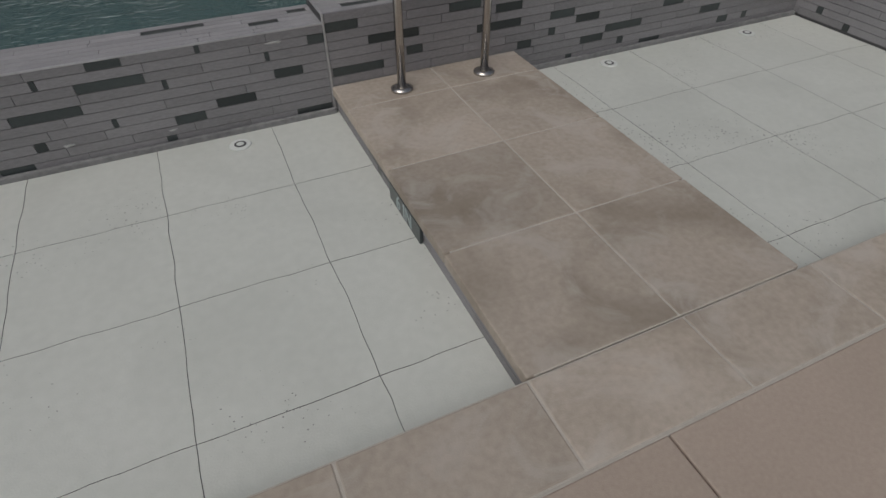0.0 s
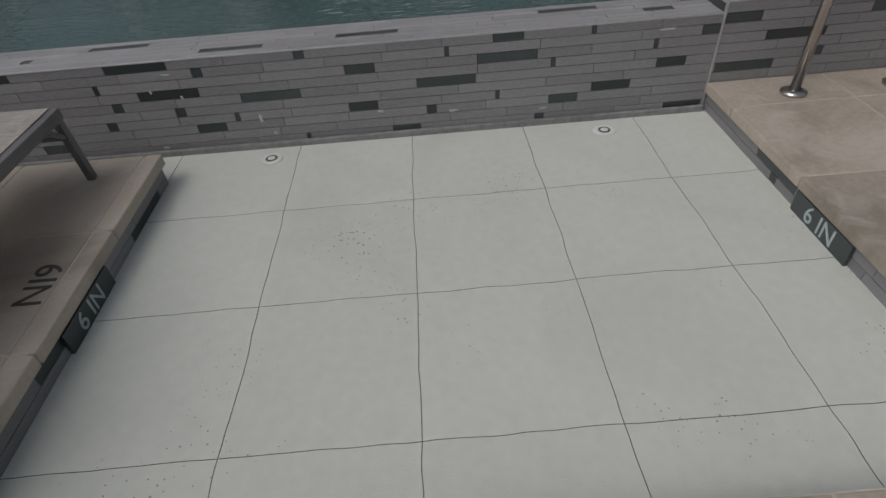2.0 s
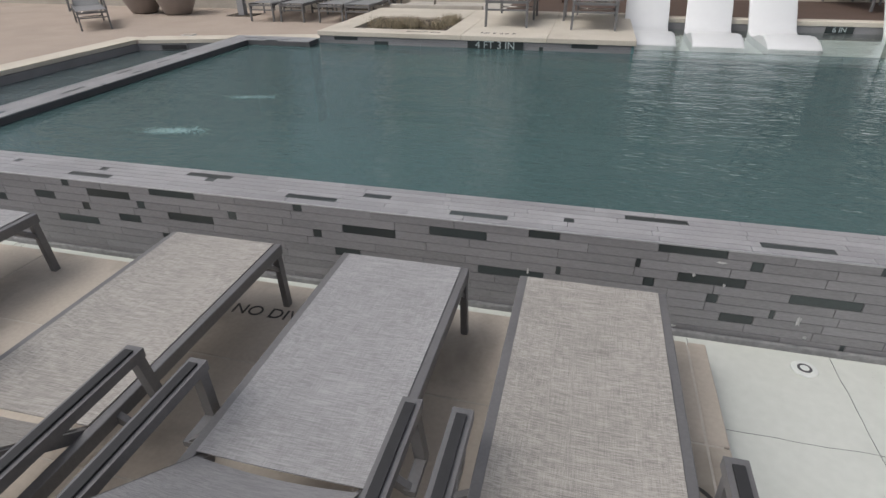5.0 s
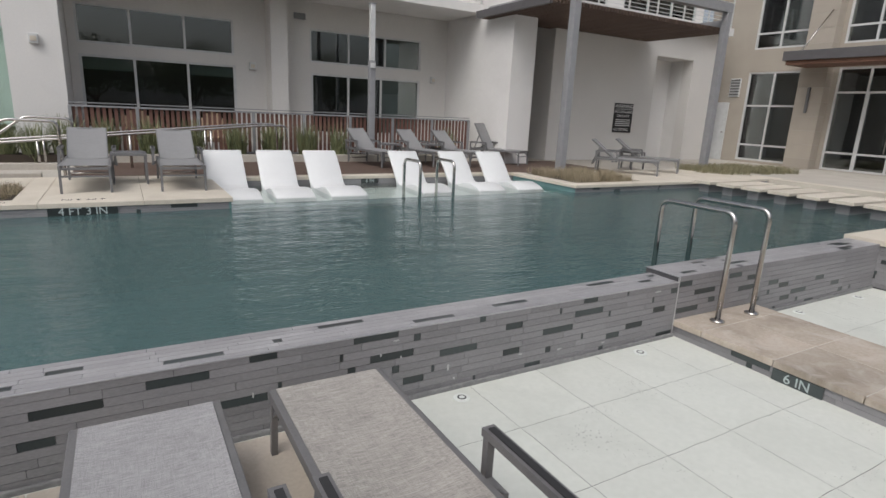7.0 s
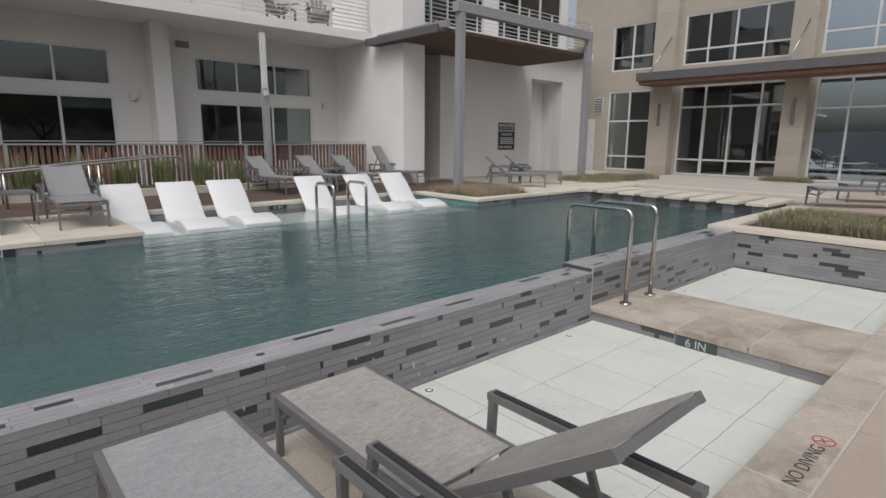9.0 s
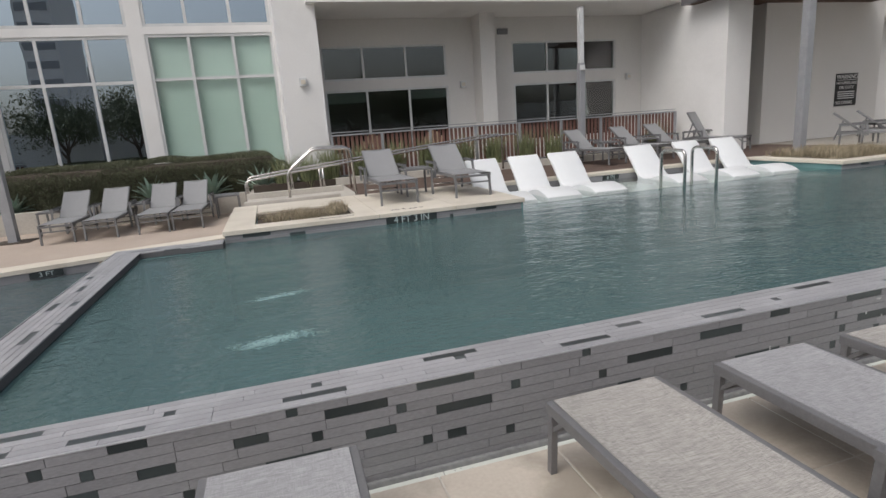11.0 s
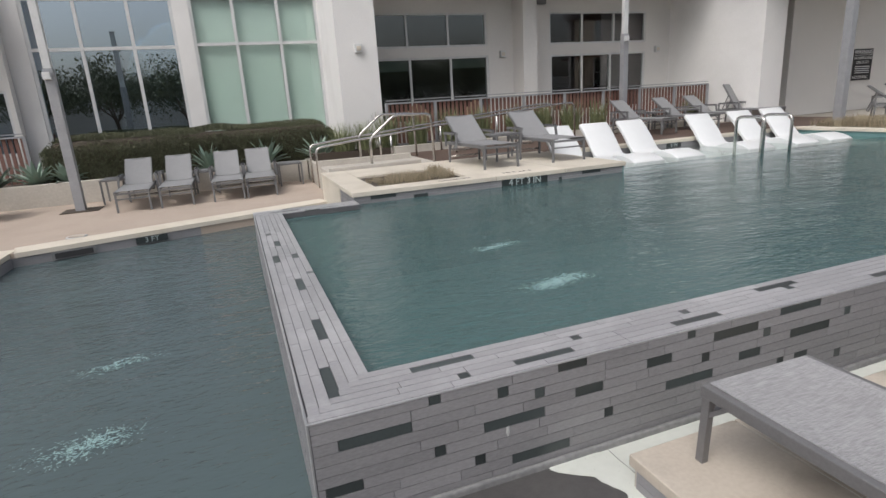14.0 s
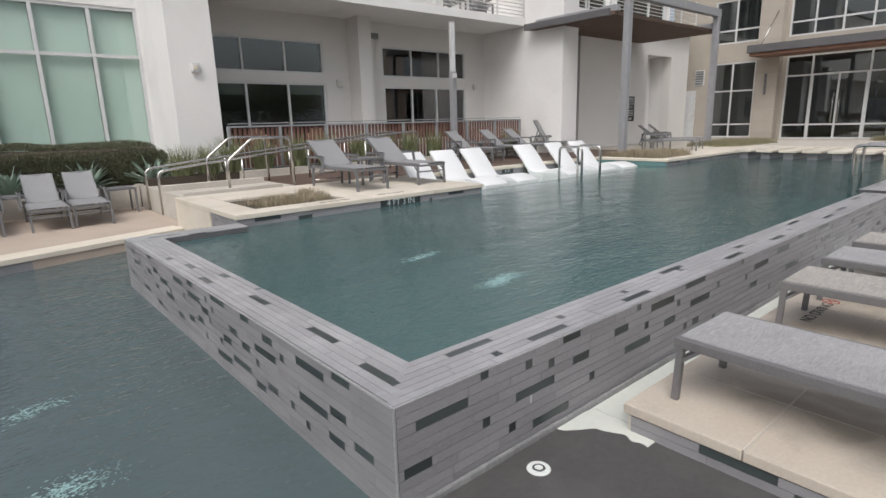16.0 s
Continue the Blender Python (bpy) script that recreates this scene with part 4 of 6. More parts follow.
def lounger(name, back, frame_mat, sling, seat=1.16, height=0.345, arms=True, tail=0.80, label="", w=0.278, reach=0.95):
    """A sling lounger: foot end at the origin facing +y, head towards -y. back: the backrest's rise in degrees."""
    c = empty(name)
    top = height
    rail_end = -(seat + tail)
    for s in (-1, 1):
        bm = bmesh.new()
        box(bm, (s * w - 0.018, rail_end, top - 0.05), (s * w + 0.018, 0.0, top), 0.004)
        part("side_rail", bm, frame_mat, c)
    bm = bmesh.new()
    box(bm, (-w + 0.02, -0.036, top - 0.056), (w - 0.02, -0.004, top - 0.022), 0.004)
    part("foot_rail", bm, frame_mat, c)
    bm = bmesh.new()
    box(bm, (-w + 0.02, rail_end + 0.004, top - 0.046), (w - 0.02, rail_end + 0.036, top - 0.004), 0.004)
    part("head_rail", bm, frame_mat, c)
    for s in (-1, 1):
        for y, splay in ((-0.03, 0.012), (rail_end + 0.06, -0.015)):
            bm = bmesh.new()
            bar(bm, (s * (w + 0.004), y + splay, 0.0), (s * w, y, top - 0.045), 0.03, 0.036, (0, 1, 0))
            part("leg", bm, frame_mat, c)
    bm = bmesh.new()
    bar(bm, (-w, -0.028, 0.22), (w, -0.028, 0.22), 0.022)
    part("stretcher", bm, frame_mat, c)
    for s in (-1, 1):
        bm = bmesh.new()
        bar(bm, (s * w, -0.03, top - 0.13), (s * w, -0.13, top - 0.045), 0.018, 0.016, (1, 0, 0))
        part("brace", bm, frame_mat, c)
    bm = bmesh.new()
    tube(bm, [(-w, rail_end + 0.055, 0.10), (w, rail_end + 0.055, 0.10)], 0.013, 8)
    part("base_bar", bm, STEEL, c, "round steel cross bar")
    # seat cloth with a little sag
    bm = bmesh.new()
    nx, ny = 10, 10
    grid = []
    for j in range(ny + 1):
        y = -0.012 - (seat - 0.03) * j / ny
        row = []
        for i in range(nx + 1):
            x = -w + 0.016 + (2 * w - 0.032) * i / nx
            sag = 0.016 * (1 - (x / w) ** 2) * min(1, 4 * j / ny, 4 * (ny - j) / ny + 0.35)
            row.append(Vector((x, y, top + 0.006 - sag)))
        grid.append(row)
    cloth(bm, grid, Vector((0, 0, -0.005)))
    part("seat", bm, sling, c, "woven sling seat")
    # backrest
    a = radians(back)
    L = reach
    bx = w - 0.034
    p = lambda d, x, o=0.0: (x, -seat - d * math.cos(a) - o * math.sin(a), top - 0.02 + d * math.sin(a) - o * math.cos(a))
    for s in (-1, 1):
        bm = bmesh.new()
        bar(bm, p(-0.05, s * bx), p(L, s * bx), 0.03, 0.036, (0, math.sin(a), math.cos(a)))
        part("back_rail", bm, frame_mat, c)
    bm = bmesh.new()
    bar(bm, p(L - 0.015, -bx + 0.016), p(L - 0.015, bx - 0.016), 0.03, 0.03, (0, math.sin(a), math.cos(a)))
    part("back_top_rail", bm, frame_mat, c)
    bm = bmesh.new()
    grid = []
    for j in range(9):
        d = 0.02 + (L - 0.03) * j / 8
        grid.append([Vector(p(d, -bx + 2 * bx * i / 10, -0.024 + 0.014 * (1 - ((i - 5) / 5) ** 2))) for i in range(11)])
    cloth(bm, grid, Vector((0, -math.sin(a), -math.cos(a))) * 0.005)
    part("backrest", bm, sling, c, "woven sling backrest")
    q = p(0.45, 0)
    for s in (-1, 1):
        bm = bmesh.new()
        bar(bm, (s * (bx - 0.03), q[1] - 0.01, q[2] - 0.015), (s * (bx - 0.03), q[1] - 0.16, top - 0.06 - 0.1 * (back < 45)), 0.02, 0.03, (0, 1, 0))
        part("back_strut", bm, frame_mat, c)
    bm = bmesh.new()
    tube(bm, [(-bx + 0.03, q[1] - 0.16, top - 0.07 - 0.1 * (back < 45)), (bx - 0.03, q[1] - 0.16, top - 0.07 - 0.1 * (back < 45))], 0.011, 8)
    part("strut_bar", bm, STEEL, c, "round steel cross bar")
    if arms:
        for s in (-1, 1):
            x = s * (w + 0.058)
            xo = s * (w + 0.075)
            bm = bmesh.new()
            bar(bm, (x, -0.96, 0.505), (x, rail_end + 0.02, 0.505), 0.058, 0.034)
            arm = part("armrest", bm, frame_mat, c)
            bm = bmesh.new()
            bar(bm, (x, -0.985, 0.5255), (x, rail_end + 0.06, 0.5255), 0.028, 0.008)
            part("arm_pad", bm, BLACK, arm, "dark grip strip")
            bm = bmesh.new()
            bar(bm, (xo, -0.95, 0.265), (x, -0.975, 0.49), 0.034, 0.034, (0, 1, 0))
            bar(bm, (xo, -0.965, 0.276), (xo, -1.08, 0.276), 0.034, 0.022)
            bar(bm, (xo, -1.065, 0.27), (s * (w + 0.01), -1.065, top - 0.03), 0.03, 0.022, (0, 1, 0))
            part("arm_support", bm, frame_mat, c)
            bm = bmesh.new()
            bar(bm, (x, rail_end + 0.04, 0.28), (x, rail_end + 0.04, 0.49), 0.034, 0.034, (0, 1, 0))
            part("arm_post", bm, frame_mat, c)
    return tagged(c, label, "lounge chair")


near = lounger("sun_lounger", 36, FRAME_DARK, SLING, label="charcoal metal sun lounger with warm grey woven sling, back half raised")
near["group"] = "loungers by the basin"
near.matrix_world = pose(-2.605, 2.445, 0)
copy_thing(near, pose(-4.33, 2.45, 0, 0, 0, 0.6))
cool = lounger("sun_lounger", 36, FRAME_DARK, SLING_COOL, label="charcoal metal sun lounger with cool grey woven sling, back half raised")
cool["group"] = "loungers by the basin"
cool.matrix_world = pose(-3.42, 2.45, 0)
copy_thing(cool, pose(-5.76, 2.455, 0, 0, 0, -0.8))
far = lounger("sun_lounger", 38, FRAME_GREY, SLING_FAR, seat=1.04, height=0.35, tail=0.46, label="grey metal sun lounger with raised sling back on the terrace", w=0.25, reach=0.72)
far["group"] = "loungers across the pool"
far.matrix_world = pose(-9.37, 11.38, 0, 0, 0, 181)
for x, y, z, turn in ((-8.70, 11.40, 0, 180), (-7.85, 11.42, 0, 179), (-7.28, 11.44, 0, 178), (-11.98, 9.75, 0, 228),
                      (1.73, 11.12, Z_COPE, 190), (3.04, 11.15, Z_COPE, 190), (4.04, 11.15, Z_COPE, 190),
                      (7.72, 8.85, Z_COPE, 218), (8.92, 9.2, Z_COPE, 215)):
    copy_thing(far, pose(x, y, z, 0, 0, turn))
upright = lounger("sun_lounger", 60, FRAME_GREY, SLING_FAR, seat=1.04, height=0.36, tail=0.46, label="grey metal sun lounger with steep sling back beside the stucco wall", w=0.25, reach=0.76)
upright["group"] = "loungers across the pool"
upright.matrix_world = pose(5.6, 11.38, Z_COPE, 0, 0, 205)
leaning = lounger("sun_lounger", 35, FRAME_GREY, SLING_FAR, seat=1.04, height=0.36, tail=0.46, label="grey metal sun lounger on the coping beside a table", reach=0.74)
leaning["group"] = "loungers on the coping"
leaning.matrix_world = pose(-3.88, 8.5, Z_COPE, 0, 0, 180)
copy_thing(leaning, pose(-2.71, 8.46, Z_COPE, 0, 0, 179))
flat = lounger("sun_lounger", 3, FRAME_GREY, SLING_FAR, reach=0.72, label="grey metal sun lounger lying flat near the lobby", height=0.36)
flat["group"] = "loungers by the lobby"
flat.matrix_world = pose(8.55, 3.02, Z_COPE, 0, 0, 33)
copy_thing(flat, pose(10.1, 2.85, Z_COPE, 0, 0, 30))


def side_table(m):
    t = empty("side_table")
    bm = bmesh.new()
    box(bm, (-0.24, -0.24, 0.42), (0.24, 0.24, 0.45), 0.005)
    part("frame", bm, FRAME_GREY, t)
    for i in range(6):
        bm = bmesh.new()
        y = -0.2 + i * 0.08
        box(bm, (-0.21, y - 0.033, 0.451), (0.21, y + 0.033, 0.462), 0.003)
        part("slat", bm, FRAME_GREY, t)
    for sx in (-1, 1):
        for sy in (-1, 1):
            bm = bmesh.new()
            bar(bm, (sx * 0.22, sy * 0.22, 0), (sx * 0.22, sy * 0.22, 0.42), 0.03)
            part("leg", bm, FRAME_GREY, t)
    tagged(t, "small grey slatted metal side table beside loungers", "side table", "side tables across the pool")
    t.matrix_world = m
    return t


st = side_table(pose(-3.36, 9.5, Z_COPE))
for x, y, z in ((-9.82, 12.85, 0), (-8.25, 12.85, 0), (-6.64, 12.8, 0), (2.2, 12.3, Z_COPE), (3.3, 12.3, Z_COPE), (8.4, 10.3, Z_COPE)):
    copy_thing(st, pose(x, y, z, 0, 0, rng.uniform(-4, 4)))


# ---- moulded loungers in the water ----
def moulded_lounger(m):
    prof = [(0.0, 0.10), (0.12, 0.17), (0.30, 0.22), (0.48, 0.20), (0.66, 0.135), (0.82, 0.115), (0.94, 0.16), (1.02, 0.27), (1.12, 0.44), (1.25, 0.63), (1.36, 0.765)]
    prof = [(y * 1.24, z * 0.91) for y, z in prof]
    bm = bmesh.new()
    pts = []
    for (y0, z0), (y1, z1) in zip(prof, prof[1:]):
        pts += [(y0 + (y1 - y0) * k / 3, z0 + (z1 - z0) * k / 3) for k in range(3)]
    pts.append(prof[-1])
    rows = []
    for i, (y, z) in enumerate(pts):
        dy, dz = pts[min(i + 1, len(pts) - 1)][0] - pts[max(i - 1, 0)][0], pts[min(i + 1, len(pts) - 1)][1] - pts[max(i - 1, 0)][1]
        l = math.hypot(dy, dz)
        ny, nz = -dz / l, dy / l
        t = 0.05 if i < len(pts) - 1 else 0.03
        low = max(z - t * nz, 0.0) if y > 1.17 else 0.0
        ly = y - t * ny if y > 1.17 else y
        rows.append([bm.verts.new((-0.31, y, z - 0.012)), bm.verts.new((-0.29, y, z)), bm.verts.new((0.29, y, z)), bm.verts.new((0.31, y, z - 0.012)),
                     bm.verts.new((0.31, ly, low)), bm.verts.new((-0.31, ly, low))])
    for a, b in zip(rows, rows[1:]):
        for k in range(6):
            bm.faces.new((a[k], a[(k + 1) % 6], b[(k + 1) % 6], b[k])).smooth = k in (1,)
    bm.faces.new(rows[0])
    bm.faces.new(rows[-1][::-1])
    ob = part("pool_lounger", bm, WHITE_PLASTIC)
    tagged(ob, "white moulded plastic lounger standing in shallow water", "pool lounger", "loungers in the shallow water")
    ob.matrix_world = m
    return ob


ml = moulded_lounger(pose(-1.95, 8.42, 0.20))
for x in (-1.13, -0.24, 1.43, 2.62, 3.53):
    copy_thing(ml, pose(x, 8.43, 0.20, 0, 0, rng.uniform(-2, 2)))


# ---- steel rails ----
def rail_thing(name, paths, label, category, r=0.024, flanges=(), group=""):
    t = empty(name)
    for pts, rad in paths:
        bm = bmesh.new()
        tube(bm, arc_path(pts, rad), r, 12)
        part("rail", bm, STEEL, t)
    for f in flanges:
        bm = bmesh.new()
        tube(bm, [(f[0], f[1], f[2]), (f[0], f[1], f[2] + 0.012), (f[0], f[1], f[2] + 0.022)], [0.062, 0.062, 0.036], 20)
        part("flange", bm, STEEL, t, "round steel cover plate")
    return tagged(t, label, category, group)


for x in (1.06, 1.575):
    rail_thing("grab_rail", [([(x, 2.67, 0.0), (x, 2.67, 0.98), (x, 3.42, 0.98), (x, 3.42, 0.1)], 0.10)], "curved stainless grab rail with round foot plate on the steps", "grab rail", flanges=[(x, 2.67, 0.0)], group="grab rails on the steps")
for x in (0.72, 1.36):
    rail_thing("grab_rail", [([(x, 8.42, 0.1), (x, 8.42, 0.90), (x + 0.03, 7.88, 0.90), (x + 0.03, 7.88, -0.4)], 0.12)], "curved stainless grab rail standing in the water", "grab rail", 0.026, group="grab rails in the pool")
for y in (10.5, 11.85):
    dx = 0.0 if y < 11 else 0.1
    rail_thing("stair_rail", [([(-5.42 + dx, y, 0.3), (-5.42 + dx, y, 0.93), (-4.95 + dx, y, 1.30), (-4.28 + dx, y, 1.28), (-4.25 + dx, y, 0.42)], 0.10)], "bent stainless stair rail beside the planting", "handrail", 0.024, group="stair rails")
for y, z0 in ((11.75, 0.0), (12.65, 0.0)):
    posts = [([(x, y, 0.42), (x, y, 0.78 + 0.47 * (x + 6.2) / 5.7)], 0.01) for x in (-4.7, -3.3, -1.9)]
    rail_thing("ramp_rail", [([(-6.2, y, 0.0), (-6.2, y, 0.76), (-5.5, y, 0.84), (-0.9, y, 1.26), (-0.42, y, 1.27), (-0.40, y, 0.45)], 0.12), *posts], "long stainless ramp handrail along the planting", "handrail", 0.022, group="ramp rails")

# ---- low walls, planting beds ----
structure(block("planter_wall_ramp", (-6.2, 11.62, -0.1), (-4.35, 11.72, 0.52), CONCRETE, None, "", 0.01), "pale concrete low wall by the ramp", "wall")
structure(block("ramp_wall", (-6.2, 10.36, -0.1), (-4.55, 10.46, 0.5), CONCRETE, None, "", 0.01), "pale concrete low wall", "wall")
structure(block("planter_wall_back", (-4.35, 12.75, 0.3), (4.6, 12.9, 0.58), CONCRETE, None, "", 0.01), "pale concrete planter edge before the fence", "wall")
structure(block("planting_bed", (-6.1, 12.9, -0.1), (4.6, 13.35, 0.56), SOIL), "mulched planting bed", "planting bed")
structure(block("retaining_wall", (-20, 13.28, -0.2), (-6.2, 13.44, 0.42), CONCRETE, None, "", 0.01), "pale stained concrete retaining wall behind the loungers", "wall")
structure(block("hedge_bed", (-20, 13.44, -0.2), (-5.3, 15.3, 0.36), SOIL), "mulched bed under the hedge", "planting bed")
wood_deck = structure(block("wood_deck", (-4.2, 10.1, 0.3), (7.6, 12.7, Z_COPE - 0.02), WOOD_DARK), "dark brown timber terrace", "deck")


# ---- planting ----
def blades(bm, cx, cy, z, n, spread, h0, h1, lean, width, r):
    for _ in range(n):
        a = r.uniform(0, 2 * math.pi)
        d = spread * math.sqrt(r.random())
        x, y = cx + d * math.cos(a), cy + d * math.sin(a)
        b = r.uniform(0, 2 * math.pi)
        h, ln = r.uniform(h0, h1), r.uniform(0.2, 1) * lean
        dx, dy = math.cos(b), math.sin(b)
        sx, sy = -dy * width / 2, dx * width / 2
        v = []
        for k, wk in ((0, 1.0), (0.55, 0.8), (1.0, 0.08)):
            px, py, pz = x + dx * ln * k * k, y + dy * ln * k * k, z + h * (k - 0.18 * k * k * ln / max(h, 0.01))
            v.append((bm.verts.new((px - sx * wk, py - sy * wk, pz)), bm.verts.new((px + sx * wk, py + sy * wk, pz))))
        for p, q in zip(v, v[1:]):
            bm.faces.new((p[0], p[1], q[1], q[0]))


def tuft_field(name, spots, mat, label, category, n, spread, h0, h1, lean, width, seed):
    """Grass of many blades as one object that nobody could count."""
    r = random.Random(seed)
    bm = bmesh.new()
    for x, y, z in spots:
        blades(bm, x, y, z, n, spread, h0, h1, lean, width, r)
    me = bpy.data.meshes.new(name)
    bm.to_mesh(me)
    bm.free()
    me.materials.append(mat)
    return tagged(new(name, me), label, category, kind="stuff")


r2 = random.Random(3)
tuft_field("dry_grass", [(r2.uniform(-5.85, -5.1), r2.uniform(8.25, 8.8), Z_COPE - 0.04) for _ in range(22)] + [(r2.uniform(-5.0, -4.72), r2.uniform(8.3, 9.1), Z_COPE - 0.04) for _ in range(12)], GRASS, "tufts of dry tan grass in the coping bed", "grass", 90, 0.12, 0.06, 0.17, 0.12, 0.005, 4)
tuft_field("corner_grass", [(r2.uniform(4.6, 6.2), r2.uniform(8.25, 9.75), Z_COPE - 0.04) for _ in range(60)], GRASS, "dry tan and green grass in the corner planter", "grass", 110, 0.2, 0.1, 0.26, 0.2, 0.007, 5)
tuft_field("planter_grass", [(r2.uniform(4.95, 6.6), r2.uniform(1.2, 2.85), Z_COPE - 0.06) for _ in range(75)], GRASS_GREEN, "green and tan grass in the raised planter", "grass", 170, 0.2, 0.12, 0.27, 0.22, 0.006, 6)
tuft_field("lobby_grass", [(r2.uniform(9.9, 13.6), r2.uniform(8.6, 10.2), Z_COPE - 0.03) for _ in range(80)] + [(15.6, r2.uniform(4.7, 6.4), Z_COPE - 0.03) for _ in range(14)], GRASS_GREEN, "low green grass beds before the lobby", "grass", 90, 0.24, 0.1, 0.25, 0.18, 0.01, 7)
for k, (x, y, n) in enumerate(((-5.4, 13.12, 210), (-4.9, 13.1, 200), (-4.4, 13.1, 150), (-3.7, 13.12, 150), (-2.9, 13.1, 150), (-2.1, 13.15, 140), (-1.2, 13.1, 140), (-0.4, 13.1, 160), (0.4, 13.12, 150), (1.2, 13.1, 100), (4.2, 13.0, 90))):
    r = random.Random(40 + k)
    bm = bmesh.new()
    blades(bm, 0, 0, 0, int(n * 1.5), 0.2, 0.35, 0.85, 0.46, 0.02, r)
    me = bpy.data.meshes.new("strap_plant")
    bm.to_mesh(me)
    bm.free()
    me.materials.append(STRAP)
    ob = tagged(new("strap_plant", me), "clump of green-tan strap leaves before the fence", "plant", "strap-leaf plants")
    ob.location = (x, y, 0.56 if x > -4.5 else 0.4)


def agave(m, seed, size=0.45):
    """A rosette of thick tapered leaves, each a part."""
    r = random.Random(seed)
    plant = empty("agave")
    for k in range(30):
        bm = bmesh.new()
        a = k * 2.4 + r.uniform(-0.2, 0.2)
        tilt = radians(18 + 60 * (k / 30) + r.uniform(-6, 6))
        L = size * r.uniform(0.8, 1.1)
        c, s = math.cos(a), math.sin(a)
        rows = []
        for j in range(5):
            t = j / 4
            w = 0.055 * (1 - t) ** 0.8 * (0.7 + 1.2 * t) + 0.002
            d, h = math.sin(tilt) * L * t, math.cos(tilt) * L * t + 0.05 * math.sin(math.pi * t)
            rows.append([bm.verts.new((c * d - s * q * w, s * d + c * q * w, h + abs(q) * 0.02 - (0.012 if q == 0 else 0) * (1 - t))) for q in (-1, 0, 1)])
        for p, q in zip(rows, rows[1:]):
            for i in (0, 1):
                bm.faces.new((p[i], p[i + 1], q[i + 1], q[i])).smooth = True
        part("leaf", bm, AGAVE, plant)
    plant.matrix_world = m
    return tagged(plant, "grey-green agave rosette before the hedge", "plant", "agaves")


for k, (x, y, s) in enumerate(((-11.3, 13.65, 0.55), (-10.8, 13.65, 0.45), (-8.2, 13.62, 0.55), (-7.0, 13.62, 0.58), (-5.9, 13.4, 0.62), (-12.0, 13.7, 0.5))):
    agave(pose(x, y, 0.34), 60 + k, s)


def hedge(name, x0, x1, y0, y1, z0, z1, n, seed):
    r = random.Random(seed)
    h = empty(name)
    # plain mulch-coloured box that fills the hedge behind its leaves
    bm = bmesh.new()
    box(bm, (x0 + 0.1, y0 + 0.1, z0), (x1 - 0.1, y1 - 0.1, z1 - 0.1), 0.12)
    part("core", bm, SOIL, h, "solid dark core in place of inner branches")
    bm = bmesh.new()
    for _ in range(n):
        face = r.choice((0, 0, 0, 1, 1, 2))
        x, y, z = r.uniform(x0, x1), r.uniform(y0, y1), r.uniform(z0, z1)
        if face == 0:
            y = y0 + r.uniform(-0.03, 0.10)
        elif face == 1:
            z = z1 - r.uniform(-0.02, 0.10)
        else:
            x = r.choice((x0, x1)) + r.uniform(-0.06, 0.06)
        x += 0.06 * noise.noise((x * 1.3, y, z * 2))
        y += 0.10 * noise.noise((x * 1.1, z * 2.0, 3.0))
        z += 0.08 * noise.noise((x * 1.2, y * 1.5, 7.0))
        ex, ez = min(x - x0, x1 - x), z1 - z
        ey = y - y0
        if (ex < 0.25 and ez < 0.25 and ex + ez < 0.22) or (ey < 0.25 and ez < 0.25 and ey + ez < 0.2):
            continue
        s = r.uniform(0.011, 0.022)
        q = Euler((r.uniform(0, 6.3), r.uniform(0, 6.3), r.uniform(0, 6.3))).to_matrix()
        vs = [bm.verts.new(Vector((x, y, z)) + q @ Vector(v)) for v in ((-s, 0, 0), (0, -s * 0.5, 0), (s, 0, 0.004), (0, s * 0.5, 0))]
        bm.faces.new(vs)
    me = bpy.data.meshes.new("leaves")
    bm.to_mesh(me)
    bm.free()
    me.materials.append(HEDGE)
    ob = new("leaves", me)
    ob.parent = h
    return tagged(h, "clipped olive-green hedge under the tall windows", "hedge")


hedge("hedge", -11.15, -5.5, 13.8, 14.8, 0.3, 1.24, 95000, 9)


# ---- fences, lamps, pergola, sign ----
def fence(x0, x1, y, z, top, bays, label):
    f = empty("fence", (0, 0, 0))
    for i in range(bays + 1):
        x = x0 + (x1 - x0) * i / bays
        block("post", (x - 0.03, y - 0.03, z), (x + 0.03, y + 0.03, top), POLE_GREY, f)
    for zz in (top - 0.01, z + 0.12):
        bm = bmesh.new()
        bar(bm, (x0, y, zz), (x1, y, zz), 0.05, 0.035)
        part("rail", bm, POLE_GREY, f)
    bm = bmesh.new()
    bar(bm, (x0, y - 0.01, top + 0.055), (x1, y - 0.01, top + 0.055), 0.02, 0.02)
    part("top_wire", bm, POLE_GREY, f)
    n = int((x1 - x0) / 0.105)
    m = bmesh.new()
    box(m, (-0.032, -0.012, z + 0.14), (0.032, 0.012, top - 0.03))
    me = mesh_of("slat", m, SLAT)
    for i in range(n):
        ob = new("slat", me)
        ob.parent = f
        ob.location = (x0 + (i + 0.5) * (x1 - x0) / n, y + 0.035, 0)
    return tagged(f, label, "fence")


fence(-4.28, 5.15, 13.45, Z_COPE, 1.50, 8, "terrace fence of red-brown slats between grey posts")
fence(-20, -11.6, 14.6, 0.1, 1.30, 7, "terrace fence of red-brown slats between grey posts")


